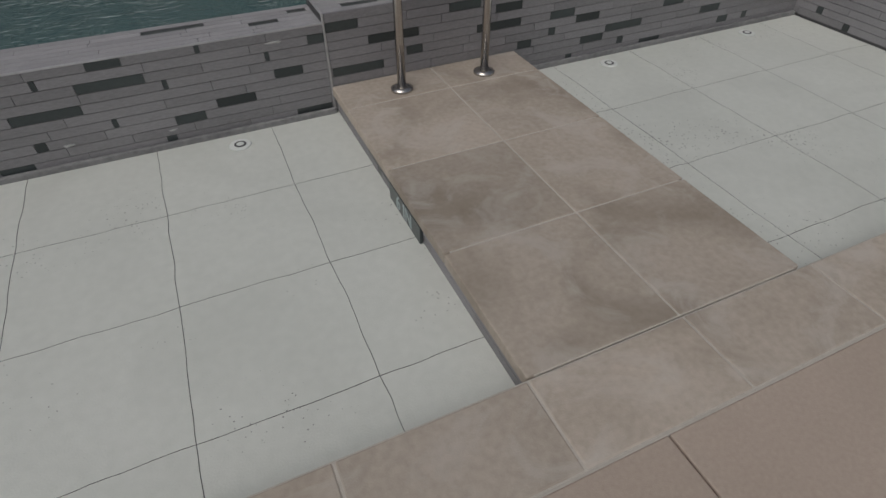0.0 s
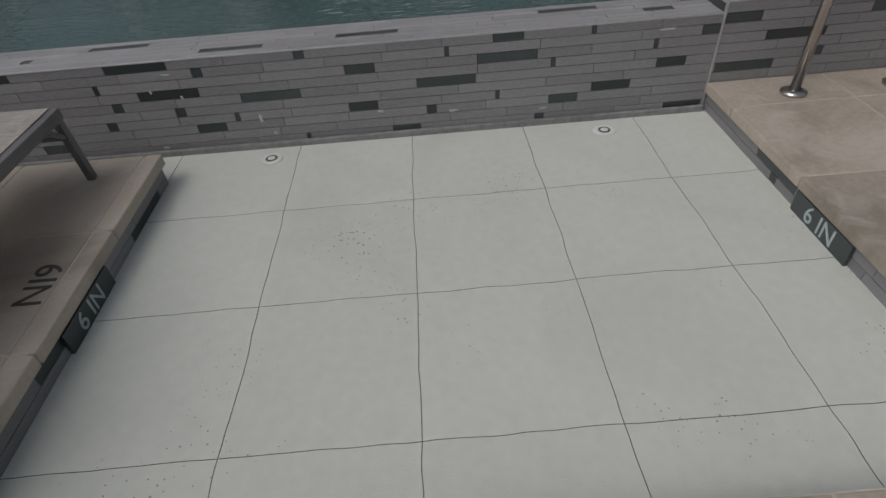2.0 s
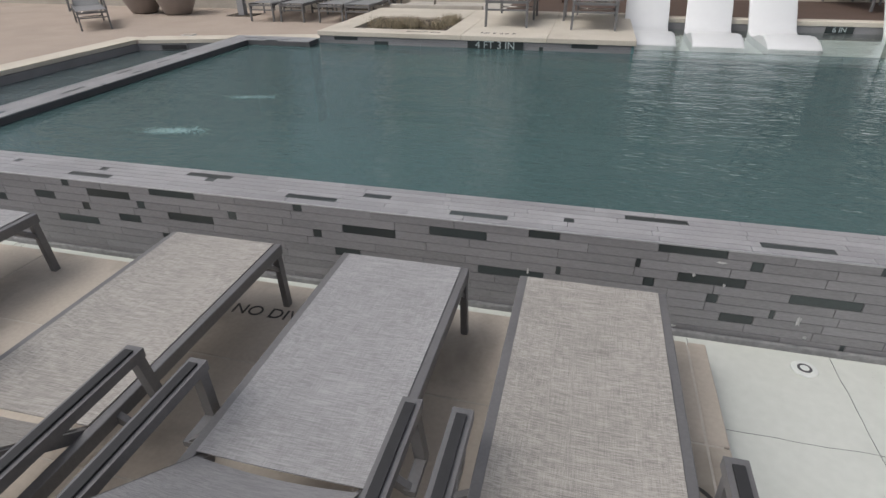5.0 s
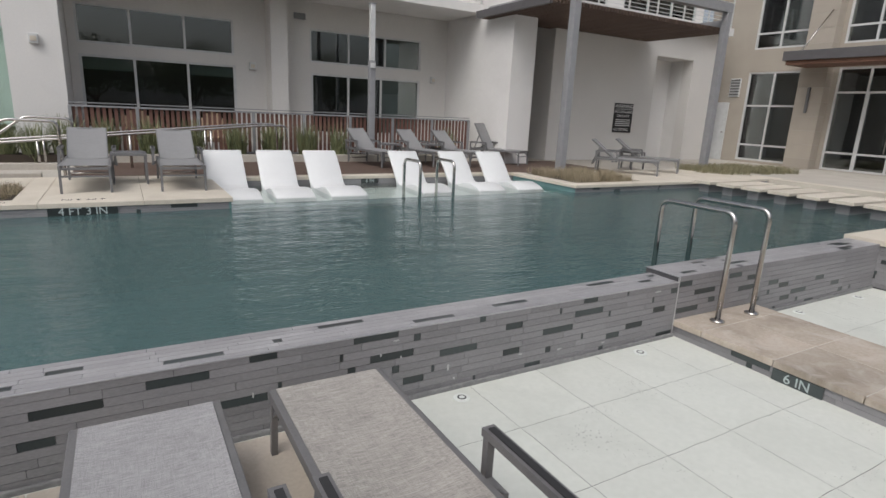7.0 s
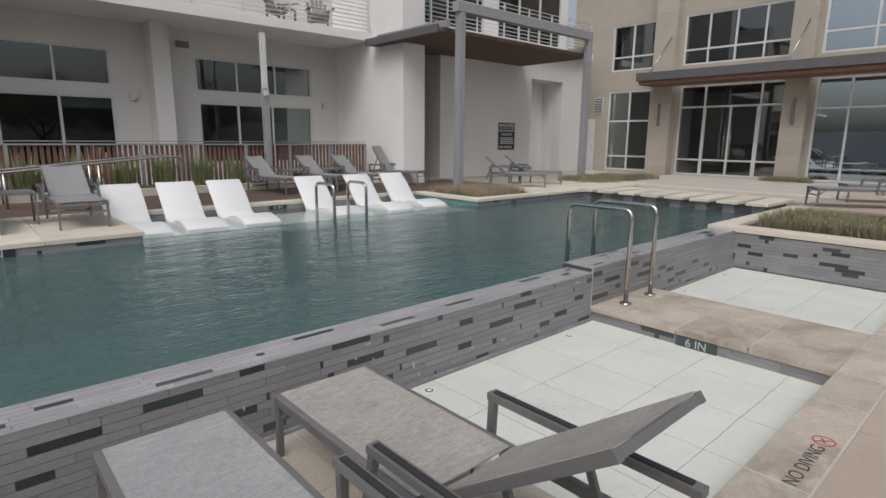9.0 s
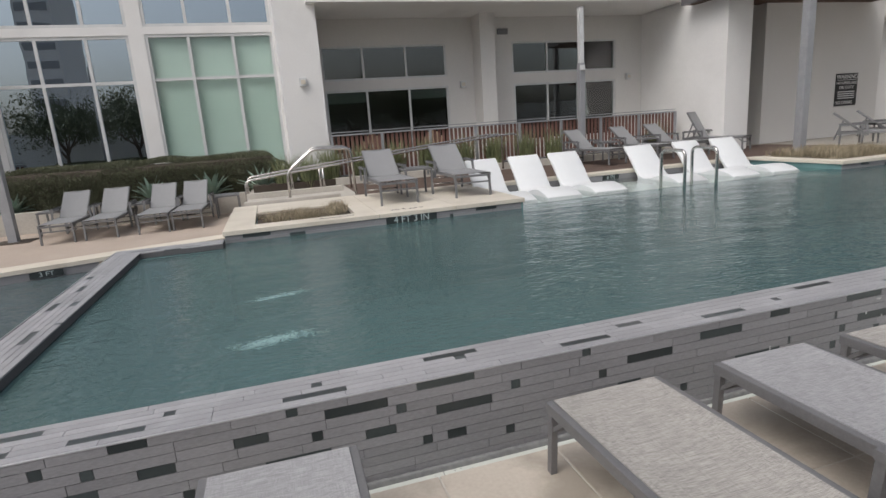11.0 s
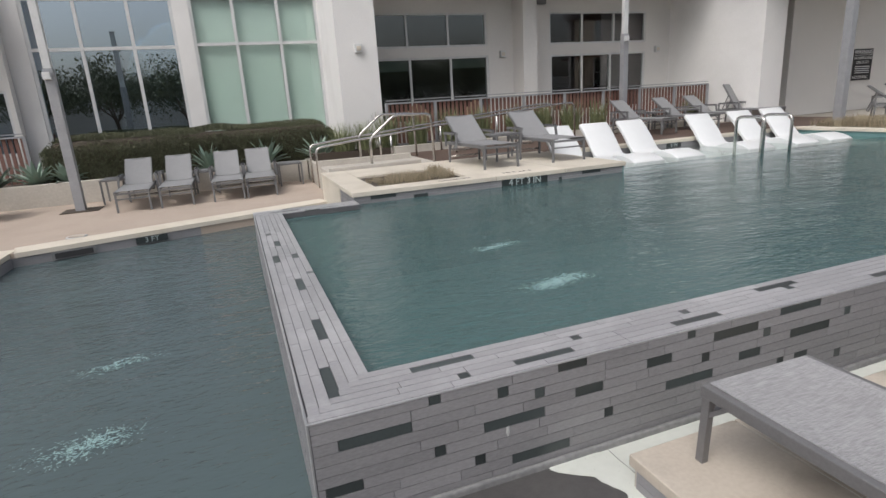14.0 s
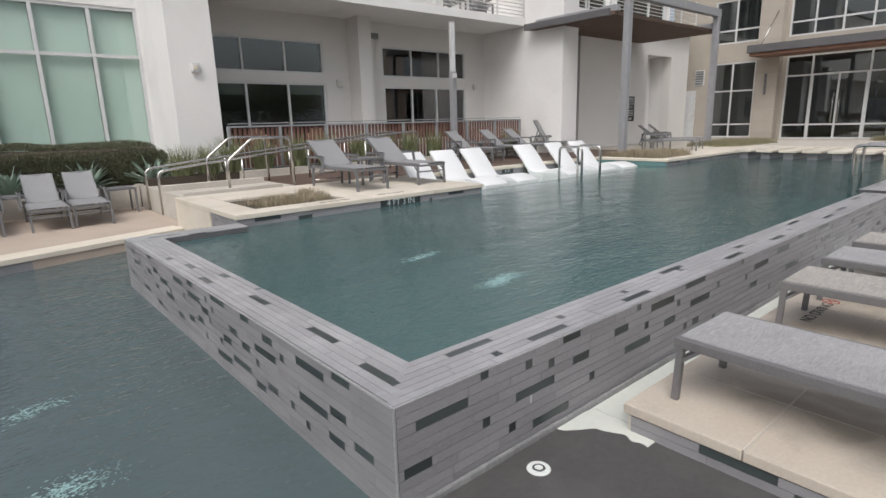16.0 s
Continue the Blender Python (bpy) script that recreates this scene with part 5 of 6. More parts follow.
def light_pole(x, y, z, top, label, lens_at):
    p = empty("light_pole")
    block("post", (x - 0.075, y - 0.075, z), (x + 0.075, y + 0.075, lens_at), POLE_GREY, p, "", 0.008)
    block("light_head", (x - 0.06, y - 0.06, lens_at), (x + 0.06, y + 0.06, top), FRAME_WHITE, p, "pale frosted light column", 0.008)
    block("cap", (x - 0.075, y - 0.075, top), (x + 0.075, y + 0.075, top + 0.02), POLE_GREY, p)
    block("sensor_box", (x - 0.08, y - 0.14, lens_at - 0.18), (x + 0.04, y - 0.076, lens_at - 0.06), FRAME_WHITE, p, "small white box", 0.008)
    return tagged(p, label, "lamp post", "light poles")


light_pole(2.1, 13.25, Z_COPE, 4.15, "grey square light pole with pale light column by the fence", 2.85)
light_pole(-10.33, 12.2, 0.0, 3.85, "grey square light pole with pale light column by the retaining wall", 2.4)
light_pole(6.85, 1.4, 0.3, 5.6, "grey square light pole in the raised planter", 4.6)

perg = empty("pergola")
tagged(perg, "grey steel pergola with dark wooden slat roof", "pergola")
for x in (5.58, 10.95):
    block("post", (x - 0.09, 9.85, Z_COPE - 0.02), (x + 0.09, 10.03, 4.62), POLE_GREY, perg, "", 0.008)
block("beam", (5.40, 9.84, 4.62), (11.05, 10.04, 4.85), POLE_GREY, perg, "", 0.008)
for x in (5.3, 10.95):
    block("side_beam", (x - 0.06, 10.05, 4.28), (x + 0.06, 12.9, 4.44), POLE_GREY, perg, "", 0.006)
bm = bmesh.new()
box(bm, (5.05, 10.2, 4.16), (5.13, 13.2, 4.34))
part("edge_beam", bm, CANOPY_GREY, perg, "dark edge beam")
m = bmesh.new()
box(m, (-0.022, 10.1, 4.17), (0.022, 13.2, 4.27), 0.003)
slat_me = mesh_of("roof_slat", m, WOOD_DARK)
for i in range(63):
    ob = new("roof_slat", slat_me)
    ob.parent = perg
    ob.location = (5.17 + i * 0.1, 0, 0)

board = empty("warning_sign", (10.72, 12.925, 1.77))
tagged(board, "black warning sign with white lettering on the white wall", "sign")
block("panel", (-0.42, -0.02, -0.46), (0.42, -0.002, 0.46), BLACK, board)
for body, size, z in (("WARNING", 0.17, 0.36), ("NO LIFEGUARD", 0.115, 0.19), ("ON DUTY", 0.125, 0.06), ("NO DIVING", 0.13, -0.37)):
    text(body, SIGN_WHITE, size, pose(0 if z > -0.3 else -0.06, -0.022, z, 90, 0, 0), board)
for i in range(4):
    block("text_bar", (-0.33, -0.024, -0.07 - i * 0.06), (0.33, -0.021, -0.045 - i * 0.06), SIGN_WHITE, board, "line of small white writing")
block("text_bar", (-0.39, -0.024, 0.27), (0.39, -0.021, 0.282), SIGN_WHITE, board, "white rule")


# ---- fixtures on the walls ----
def wall_fixture(x, y, z):
    f = empty("wall_light", (x, y, z))
    block("housing", (-0.08, -0.10, -0.09), (0.08, 0, 0.09), FRAME_WHITE, f, "", 0.012)
    block("lens", (-0.05, -0.112, -0.05), (0.05, -0.10, 0.04), LIMESTONE_CLEAN, f, "", 0.008)
    return tagged(f, "small square white wall light", "wall light", "wall lights on the stucco")


for x, y, z in ((-4.75, 13.7, 2.72), (-0.35, 15.35, 2.62), (4.95, 15.35, 2.62)):
    wall_fixture(x, y, z)
structure(block("vent_grille", (0.75, 15.3, 3.9), (1.05, 15.35, 4.05), FRAME_GREY), "small wall vent", "vent")


def balcony_rail(x0, x1, y, z, n):
    b = empty("balcony_railing")
    for i in range(int((x1 - x0) / 1.2) + 1):
        x = x0 + i * (x1 - x0) / int((x1 - x0) / 1.2)
        block("post", (x - 0.02, y - 0.02, z), (x + 0.02, y + 0.02, z + 1.05), FRAME_WHITE, b)
    for k in range(n):
        bm = bmesh.new()
        tube(bm, [(x0, y, z + 0.1 + k * 0.95 / (n - 1)), (x1, y, z + 0.1 + k * 0.95 / (n - 1))], 0.011, 6)
        part("bar", bm, FRAME_WHITE, b)
    return tagged(b, "pale grey balcony railing of horizontal bars", "railing", "balcony railings")


balcony_rail(-4.2, 5.4, 13.52, 4.58, 10)
balcony_rail(-20, -11.75, 14.27, 4.02, 9)
balcony_rail(6.4, 15.2, 12.68, 4.95, 9)



def terrace_chair(name, m, mat, label, group):
    """A slatted chair with a fanned back."""
    c = empty(name)
    for s in (-1, 1):
        for y, h in ((-0.25, 0.4), (0.25, 0.62)):
            bm = bmesh.new()
            bar(bm, (s * 0.27, y, 0), (s * 0.27, y, h), 0.05, 0.05, (0, 1, 0))
            part("leg", bm, mat, c)
        bm = bmesh.new()
        bar(bm, (s * 0.31, -0.32, 0.58), (s * 0.31, 0.32, 0.58), 0.11, 0.025)
        part("arm", bm, mat, c)
    for k in range(5):
        bm = bmesh.new()
        y = -0.25 + k * 0.11
        box(bm, (-0.26, y, 0.40 - 0.03 * k), (0.26, y + 0.095, 0.422 - 0.03 * k), 0.004)
        part("seat_slat", bm, mat, c)
    for k in range(5):
        bm = bmesh.new()
        x = (k - 2) * 0.1
        bar(bm, (x * 0.8, 0.2, 0.3), (x * 1.25, 0.5, 1.0 - 0.04 * (k - 2) ** 2), 0.09, 0.02, (0, -1, 0.4))
        part("back_slat", bm, mat, c)
    c.matrix_world = m
    return tagged(c, label, "chair", group)


PALE_WOOD = material("pale_weathered_wood", (0.36, 0.25, 0.17), 0.7, colour2=(0.28, 0.19, 0.125), scale=4, detail=40, bump=0.2)
wc = terrace_chair("wooden_chair", pose(-3.0, 14.35, Z_COPE, 0, 0, 10), PALE_WOOD, "pale brown slatted wooden chair behind the fence", "wooden chairs behind the fence")
copy_thing(wc, pose(-1.55, 14.4, Z_COPE, 0, 0, -15))
bc = terrace_chair("balcony_chair", pose(3.1, 14.2, 4.58, 0, 0, 30), FRAME_DARK, "dark metal chair on the balcony", "balcony chairs")
copy_thing(bc, pose(4.3, 14.3, 4.58, 0, 0, -20))
copy_thing(bc, pose(-0.9, 14.3, 4.58, 0, 0, 5))

# bowl planters
for x, y in ((-11.95, 12.15), (-12.9, 12.2)):
    bm = bmesh.new()
    tube(bm, [(x, y, 0), (x, y, 0.05), (x, y, 0.3), (x, y, 0.62), (x, y, 0.64)], [0.26, 0.3, 0.42, 0.5, 0.5], 28)
    ob = tagged(part("bowl_planter", bm, CERAMIC), "large round taupe planter with spiky plants", "planter", "bowl planters")
    ag = agave(pose(x, y, 0.6), int(-x * 10), 0.4)


# ---- markings ----
def marker(origin, turn, body, w, h, size):
    """A depth tile set in a wall face, with pale letters."""
    t = empty("depth_marker", origin)
    t.matrix_world = Matrix.Translation(origin) @ turn
    block("plate", (-w / 2, -h / 2, 0), (w / 2, h / 2, 0.014), TILE_DARK, t)
    text(body, LETTER_PALE, size, pose(0, 0, 0.015), t)
    return tagged(t, "dark depth tile with pale lettering set in the wall", "depth marker", "depth markers")


UP = pose(0, 0, 0, 90, 0, 0)
marker((0.727, 1.78, -0.106), pose(0, 0, 0, 90, 0, -90), "6 IN", 0.36, 0.095, 0.105)
marker((-2.074, 1.68, -0.106), pose(0, 0, 0, 90, 0, 90), "6 IN", 0.36, 0.095, 0.105)
marker((-3.9, 7.77, 0.335), UP, "4 FT 3 IN", 0.72, 0.10, 0.13)
marker((0.68, 9.858, 0.34), UP, "6 IN", 0.36, 0.09, 0.10)
marker((-8.9, 9.33, -0.11), pose(0, 0, 0, 90, 0, 15), "3 FT", 0.4, 0.09, 0.10)


def floor_text(body, at, turn, size, mat=ENGRAVED, label="dark engraved lettering on the limestone"):
    t = empty("floor_marking", at)
    t.matrix_world = pose(*at, 0, 0, turn)
    text(body, mat, size, pose(0, 0, 0.001), t, 0.0012)
    return tagged(t, label, "marking")


def no_dive(x, y, z, r=0.055):
    bm = bmesh.new()
    ring = [(x + r * math.cos(k * math.pi / 16), y + r * math.sin(k * math.pi / 16), z) for k in range(33)]
    for a, b in zip(ring, ring[1:]):
        bar(bm, a, b, 0.008, 0.002)
    bar(bm, (x - r * 0.7, y + r * 0.7, z), (x + r * 0.7, y - r * 0.7, z), 0.008, 0.002)
    bar(bm, (x - r * 0.5, y - r * 0.2, z), (x + r * 0.5, y + r * 0.3, z), 0.010, 0.002)
    return tagged(part("no_diving_symbol", bm, RED), "red no-diving ring set in the limestone", "marking")


floor_text("6IN", (-2.217, 1.712, 0.0), -90, 0.15)
floor_text("NO DIVING", (-4.03, 2.35, 0.0), 0, 0.105)
no_dive(-3.70, 2.355, 0.002)
floor_text("NO DIVING", (-0.85, 0.53, 0.0), 0, 0.10)
no_dive(-0.51, 0.53, 0.002)
floor_text("NO DIVING", (3.45, 0.62, 0.0), 0, 0.10)
no_dive(3.8, 0.62, 0.002)
floor_text("4 FT 3 IN", (-3.9, 8.0, Z_COPE), 180, 0.12)
floor_text("NO DIVING", (-4.9, 7.93, Z_COPE), 180, 0.09)


# basin floor inlets
def inlet(x, y, z):
    t = empty("floor_inlet", (x, y, z))
    bm = bmesh.new()
    tube(bm, [(0, 0, 0), (0, 0, 0.004), (0, 0, 0.006)], [0.058, 0.056, 0.05], 24)
    part("rim", bm, SHELF, t)
    bm = bmesh.new()
    tube(bm, [(0, 0, 0.006), (0, 0, 0.0075)], [0.032, 0.03], 18)
    part("grate", bm, GROUT, t, "dark inlet grate")
    bm = bmesh.new()
    tube(bm, [(0, 0, 0.0075), (0, 0, 0.009)], [0.02, 0.018], 14)
    part("cap", bm, SHELF, t)
    return tagged(t, "small round white floor inlet in the basin", "floor inlet", "floor inlets")


for x in (-1.586, 0.15, 2.55, 3.79):
    inlet(x, 2.72, Z_BASIN)
inlet(-6.87, 2.68, Z_BASIN + 0.0)



# skimmer mouth and lid by the lower pool, plate round the pole's foot
sk = empty("skimmer_mouth", (-9.78, 9.10, -0.06))
sk.matrix_world = pose(-9.78, 9.085, -0.115, 0, 0, 15)
tagged(sk, "dark skimmer slot under the pale coping", "skimmer")
block("frame", (-0.24, -0.02, -0.05), (0.24, 0.0, 0.05), FRAME_GREY, sk, "", 0.004)
# no real hole: the slot's inner shade is a flat black plate
block("opening", (-0.21, -0.024, -0.036), (0.21, -0.021, 0.036), BLACK, sk, "black plate in place of the slot's shaded inside")
lid = empty("access_cover", (-9.85, 9.62, -0.003))
tagged(lid, "round pale access cover set in the terrace paving", "access cover")
bm = bmesh.new()
tube(bm, [(0, 0, 0), (0, 0, 0.006), (0, 0, 0.008)], [0.13, 0.13, 0.12], 28)
part("rim", bm, EDGE_TRIM, lid)
bm = bmesh.new()
tube(bm, [(0, 0, 0.008), (0, 0, 0.0095)], [0.105, 0.10], 24)
part("cover", bm, LIMESTONE, lid)
structure(block("pole_bed", (-10.62, 11.98, -0.003), (-10.02, 12.46, 0.012), SOIL, None, "", 0.004), "dark gravel square round the lamp post", "planting bed")


def scale_spot(x, z, w, h, seed):
    """A white lime bloom on the tiles with a short run below."""
    r = random.Random(seed)
    bm = bmesh.new()
    c = bm.verts.new((0, -0.0035, 0))
    rim = []
    for k in range(14):
        a = k * math.pi / 7
        q = r.uniform(0.55, 1.1)
        rim.append(bm.verts.new((w * q * math.cos(a), 0, h * q * math.sin(a) * (1.5 if math.sin(a) < -0.6 else 1))))
    for p, q in zip(rim, rim[1:] + rim[:1]):
        bm.faces.new((c, p, q))
    ob = part("lime_bloom", bm, LIME, south, "white lime bloom on the tiles")
    ob.location = (x, WALL_Y - 0.0115, z)


LIME = material("white_lime_scale", (0.52, 0.52, 0.52), 0.9, scale=30, detail=120, bump=0.5, bump_scale=200)
for k, (x, z, w, h) in enumerate(((-2.02, 0.285, 0.035, 0.006), (-2.12, 0.205, 0.010, 0.010), (-1.98, 0.165, 0.008, 0.010), (-1.62, 0.02, 0.012, 0.025), (-1.57, -0.07, 0.010, 0.010),
                                  (-1.0, 0.0, 0.022, 0.008), (-2.9, 0.11, 0.008, 0.016), (-6.72, 0.09, 0.010, 0.030), (-0.62, -0.03, 0.03, 0.008), (0.45, 0.30, 0.05, 0.008), (-0.15, -0.06, 0.03, 0.006), (-2.16, -0.105, 0.02, 0.006))):
    scale_spot(x, z, w, h, 200 + k)
bm = bmesh.new()
edge = [(-6.34 - 0.035 * noise.noise((k * 0.31, 2.0, 0.3)) - 0.20 * max(0, k - 14) / 14, 2.42 + k * 0.0155) for k in range(29)]
up = [bm.verts.new((x, y, Z_BASIN + 0.004)) for x, y in edge] + [bm.verts.new((-6.265, edge[-1][1], Z_BASIN + 0.004)), bm.verts.new((-6.265, 2.42, Z_BASIN + 0.004))]
bm.faces.new(up)
low = [bm.verts.new((v.co.x, v.co.y, Z_BASIN - 0.01)) for v in up]
for k in range(len(up)):
    bm.faces.new((up[k], low[k], low[(k + 1) % len(up)], up[(k + 1) % len(up)]))
part("plaster_edge", bm, BASIN, dark_basin, "ragged edge of the pale plaster")

# ---- pale streaks of small flat flecks on the water ----
def bubbles(name, x, y, z, length, width, turn, n, seed):
    r = random.Random(seed)
    bm = bmesh.new()
    for _ in range(n):
        u, v = r.gauss(0, length / 3), r.gauss(0, width / 3)
        s = r.uniform(0.0012, 0.004) * math.exp(-(u / length) ** 2)
        c = Vector((u, v + 0.02 * math.sin(u * 9), r.uniform(-0.003, 0)))
        a = r.uniform(1.0, 4.0)
        bm.faces.new([bm.verts.new(c + Vector((s * a * math.cos(k * 1.047), s * math.sin(k * 1.047), 0))) for k in range(6)])
    me = bpy.data.meshes.new(name)
    bm.to_mesh(me)
    bm.free()
    me.materials.append(FLECK)
    ob = new(name, me)
    ob.matrix_world = pose(x, y, z, 0, 0, turn)
    return tagged(ob, "pale turquoise streak of fine flecks on the water", "bubbles", kind="stuff")


for k, (x, y, z, l, w, n) in enumerate(((-5.78, 3.95, Z_WATER + 0.006, 0.42, 0.12, 1500), (-5.72, 4.98, Z_WATER + 0.006, 0.40, 0.10, 600), (-8.62, 4.08, Z_LOW + 0.006, 0.42, 0.2, 700), (-8.65, 5.14, Z_LOW + 0.006, 0.42, 0.14, 350))):
    bubbles("water_streak", x, y, z, l, w, 5, n, 90 + k)

# ---- paving pieces, cracked panels and wall tiles ----
# dark tiles by course: start and length along the wall
SOUTH_UPPER = {
    0: ((0.48, 0.05), (1.09, 0.15), (1.82, 0.05), (2.44, 0.3), (3.36, 0.05), (4.64, 0.15), (5.25, 0.3), (6.17, 0.05), (7.14, 0.15), (7.62, 0.022),),
    1: ((0.79, 0.05), (1.99, 0.3), (4.13, 0.3), (5.66, 0.05), (6.9, 0.022), (8.17, 0.1),),
    2: ((0.1, 0.3), (0.97, 0.05), (1.58, 0.15), (2.33, 0.05), (2.94, 0.05), (3.64, 0.3), (5.16, 0.022), (6.4, 0.15), (7.06, 0.3), (7.94, 0.022),),
    3: ((1.18, 0.15), (1.92, 0.05), (2.53, 0.3), (3.46, 0.05), (5.36, 0.3), (7.43, 0.022),),
    4: ((0.72, 0.3), (2.17, 0.15), (4.79, 0.022), (5.21, 0.05), (5.86, 0.3), (6.75, 0.3), (7.97, 0.15),),
}
SOUTH_LOWER = {
    5: ((0.49, 0.05), (1.7, 0.3), (3.58, 0.15), (4.39, 0.34), (5.51, 0.05),),
    6: ((0.03, 0.15), (1.34, 0.05), (2.45, 0.05), (2.58, 0.1), (5.14, 0.05), (5.8, 0.022), (6.39, 0.15), (7.15, 0.022), (7.65, 0.2),),
    7: ((0.67, 0.05), (2.9, 0.05), (4.0, 0.05), (5.59, 0.15), (6.79, 0.05), (7.43, 0.15),),
    8: ((0.85, 0.3), (4.76, 0.15),),
    9: ((6.14, 0.022), (6.6, 0.15), (7.36, 0.05), (8.05, 0.2),),
}
EAST_DARK = {
    1: ((0, 0.18), (0.72, 0.2)),
    2: ((1.02, 0.18),),
    3: ((0.23, 0.3),),
    4: ((0.9, 0.3), (1.41, 0.18)),
    5: ((0.45, 0.1), (1.61, 0.18), (2.32, 0.18)),
    6: ((0.01, 0.3), (1.41, 0.05)),
    7: ((1.19, 0.1), (1.86, 0.3), (2.68, 0.18)),
    8: ((1.67, 0.18),),
    9: ((1.98, 0.05), (2.88, 0.1), (3.12, 0.05)),
    10: ((1.57, 0.05), (2.18, 0.18)),
}
WEST_DARK = {
    0: ((0.42, 0.05), (0.95, 0.14), (2.16, 0.14), (2.69, 0.28), (3.24, 0.14), (4.38, 0.16)),
    1: ((0.30, 0.12), (1.77, 0.25), (2.56, 0.05), (3.57, 0.14), (4.0, 0.3)),
    2: ((0.60, 0.05), (1.12, 0.14), (2.14, 0.3), (2.68, 0.05), (3.8, 0.05)),
    3: ((0.36, 0.22), (0.89, 0.14), (1.32, 0.25), (2.02, 0.05), (2.47, 0.14), (3.01, 0.15), (3.44, 0.3)),
    4: ((0.75, 0.05), (1.62, 0.05), (2.61, 0.05), (3.22, 0.14), (4.34, 0.15)),
    5: ((1.12, 0.13), (1.48, 0.24), (2.35, 0.13), (2.88, 0.15), (3.44, 0.05), (4.01, 0.3)),
    6: ((0.20, 0.14), (2.11, 0.14), (2.81, 0.05), (4.55, 0.16)),
    7: ((0.65, 0.25), (1.82, 0.14), (2.49, 0.05), (3.04, 0.3), (3.59, 0.14), (3.89, 0.05), (4.31, 0.15)),
    8: ((1.14, 0.15), (2.72, 0.28), (3.41, 0.14), (4.06, 0.05)),
}
WEST_TOP = {
    0: ((2.53, 0.05),),
    1: ((1.95, 0.14),),
    2: ((2.67, 0.27), (3.51, 0.3)),
    3: ((1.39, 0.2), (4.13, 0.3)),
    4: ((1.01, 0.1), (1.93, 0.22)),
}
SOUTH_TOP = {
    1: ((0.65, 0.05), (0.92, 0.3), (1.81, 0.3), (3.28, 0.3), (4.22, 0.3), (5.7, 0.31)),
    2: ((4.8, 0.05), (6.37, 0.31), (7.91, 0.15)),
    3: ((1.28, 0.05), (1.95, 0.05), (2.7, 0.06), (3.7, 0.16)),
    4: ((0.48, 0.3), (2.54, 0.3), (5.1, 0.3), (7.4, 0.3), (8.13, 0.1)),
}
pave(deck_base, "slab", -9.82, -1.86, 6.0, 0.43, 0.0, 1.2, 1.145, 0.03, DECK)
pave(deck_low, "slab", -10.4, 0.745, -7.552, 1.75, 0.0, 0.93, 1.0, 0.03, DECK)
pave(coping, "coping_stone", -10.27, 0.435, 6.0, 0.745, 0.0, 0.61, 0.31, 0.055, LIMESTONE_STAINED)
pave(platform, "slab", JOG_X - 0.01, 0.75, 1.89, WALL_Y - 0.002, 0.0, 0.605, 0.61, 0.055, LIMESTONE_STAINED)
pave(bench, "slab", -6.28, 0.75, -2.06, 2.605, 0.0, 0.591, 0.63, 0.055, LIMESTONE)
block("mortar_joint", (-10, 0.425, -0.05), (6, 0.445, -0.004), CONCRETE, coping, "pale crumbling mortar joint", 0.004)
panel_floor(basin_w, -2.085, JOG_X + 0.02, 0.75, WALL_Y - 0.004, -1.446, 1.047, 0.594, 0.603, Z_BASIN)
panel_floor(basin_w, -6.27, -2.085, 2.58, WALL_Y - 0.004, -1.446, 1.047, 1.19, 0.603, Z_BASIN)
panel_floor(basin_e, 1.86, EAST_X, 0.75, WALL_Y - 0.004, -1.50, 0.985, 0.615, 0.615, Z_BASIN)
tiled(south, (WEST_X, WALL_Y, Z_EDGE), (1, 0, 0), (0, 0, -1), JOG_X - WEST_X - 0.012, 11, {**SOUTH_UPPER, **SOUTH_LOWER}, 2)
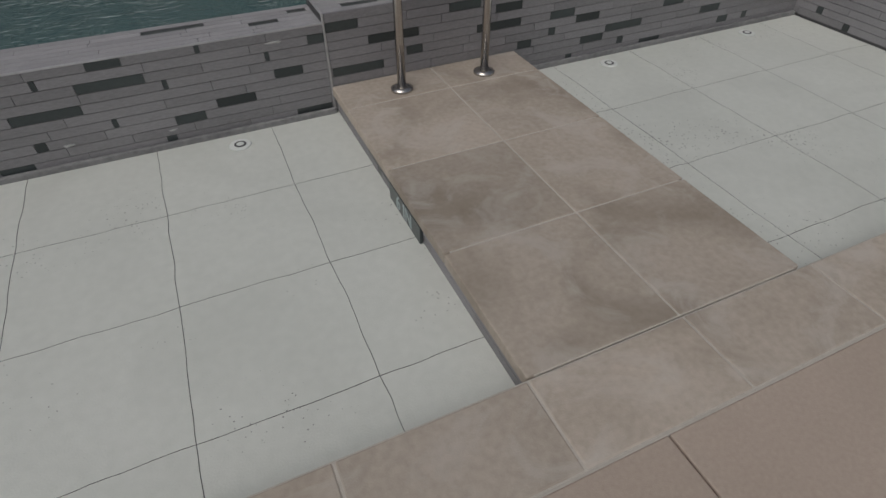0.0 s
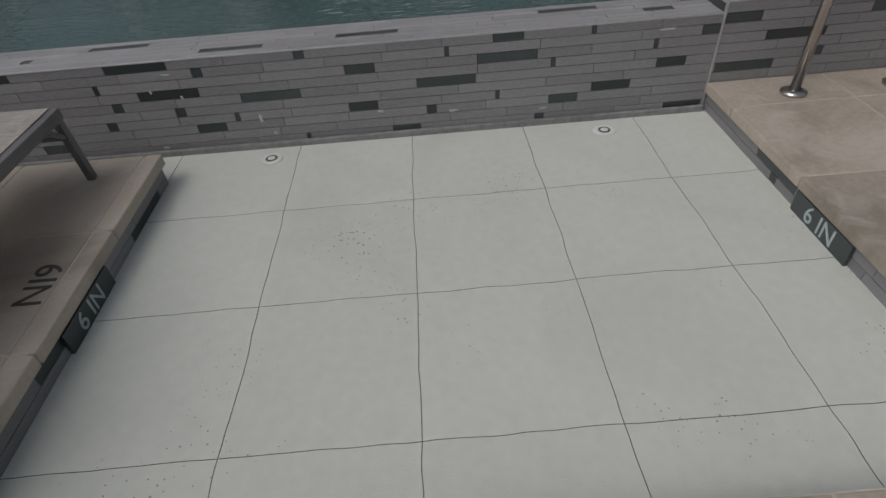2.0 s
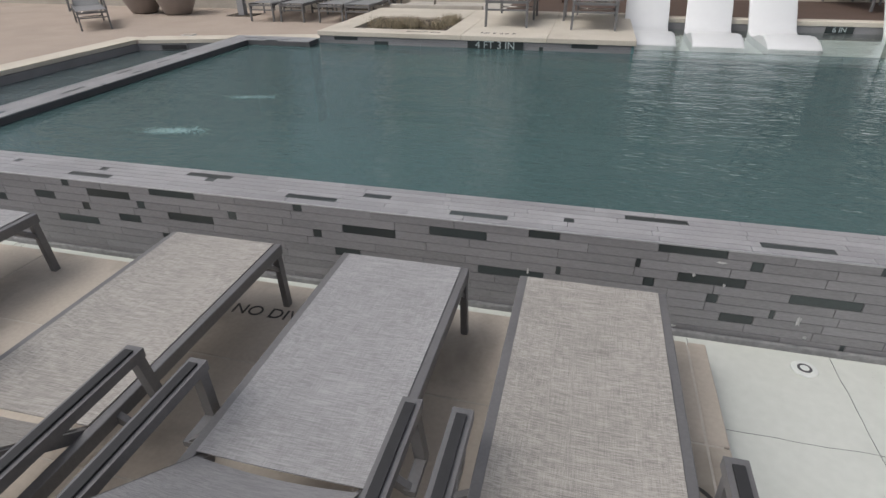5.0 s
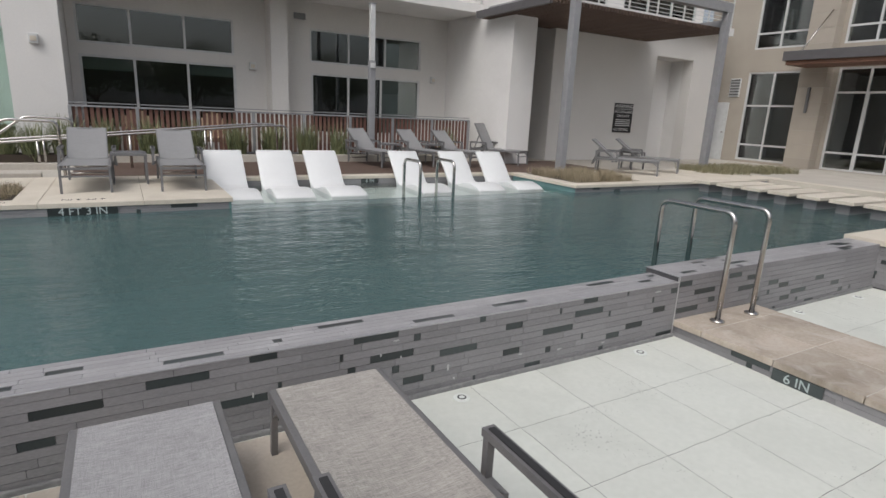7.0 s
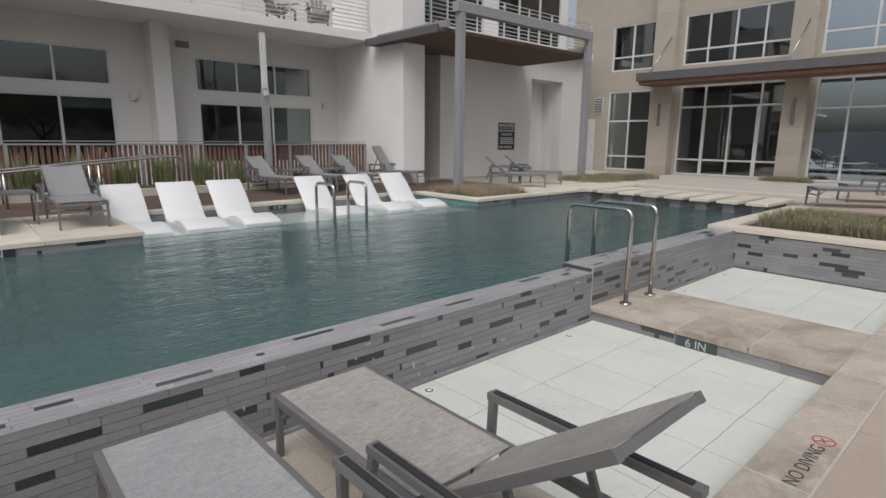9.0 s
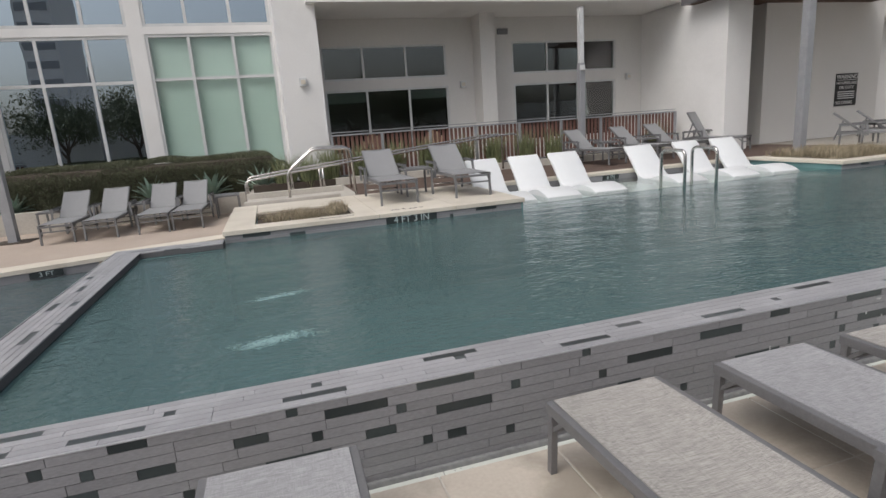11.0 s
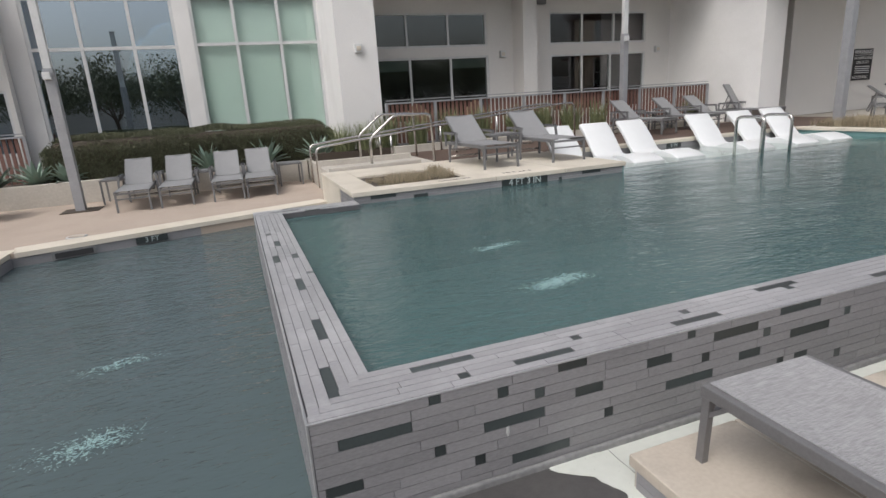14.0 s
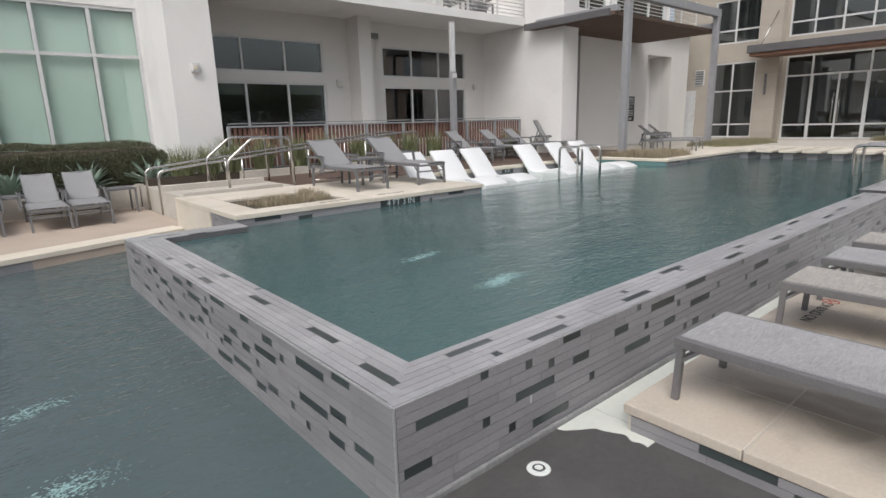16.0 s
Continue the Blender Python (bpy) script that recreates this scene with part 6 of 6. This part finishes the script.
tiled(east, (JOG_X, WALL_Y, Z_WALL), (1, 0, 0), (0, 0, -1), EAST_X - JOG_X, 11, EAST_DARK, 3)
tiled(west, (WEST_X, 7.74, Z_EDGE), (0, -1, 0), (0, 0, -1), 7.74 - WALL_Y, 12, WEST_DARK, 4)
tiled(south, (WEST_X, WALL_Y + 0.003, Z_EDGE - 0.010), (1, 0, 0), (0, 1, 0), JOG_X - WEST_X - 0.012, 6, SOUTH_TOP, 5, 0.12, True, mat=TILE_TOP)
tiled(east, (JOG_X, WALL_Y, Z_WALL - 0.010), (1, 0, 0), (0, 1, 0), EAST_X - JOG_X, 7, None, 6, 0.14, mat=TILE_TOP)
tiled(west, (WEST_X + 0.303, 7.44, Z_EDGE - 0.010), (0, -1, 0), (-1, 0, 0), 7.44 - WALL_Y - 6 * ROW, 6, WEST_TOP, 8, grow=ROW, mat=TILE_TOP)
tiled(north, (WEST_X, 7.44, Z_EDGE - 0.010), (1, 0, 0), (0, 1, 0), -6.34 - WEST_X, 6, None, 9, 0.2, mat=TILE_TOP)
tiled(planter_e, (EAST_X, 3.22, Z_COPE - 0.08), (0, -1, 0), (0, 0, -1), 2.42, 10, None, 10, 0.22)
tiled(platform, (JOG_X + 0.02, WALL_Y - 0.01, -0.058), (0, -1, 0), (0, 0, -1), 2.11, 2, None, 11, 0.25)
tiled(bench, (-2.085, 0.76, -0.058), (0, 1, 0), (0, 0, -1), 1.81, 2, None, 12, 0.25)
tiled(bench, (-6.26, 2.56, -0.058), (0, -1, 0), (0, 0, -1), 1.8, 2, None, 13, 0.25)
tiled(far_cope, (-6.33, 7.78, Z_COPE - 0.063), (1, 0, 0), (0, 0, -1), 4.1, 4, None, 14, 0.12)
tiled(far_cope, (-6.33, 8.7, Z_COPE - 0.063), (0, -1, 0), (0, 0, -1), 0.92, 7, None, 15, 0.4)
tiled(pad, (4.14, 7.85, Z_COPE - 0.063), (1, 0, 0), (0, 0, -1), 6.4, 4, None, 16, 0.12)
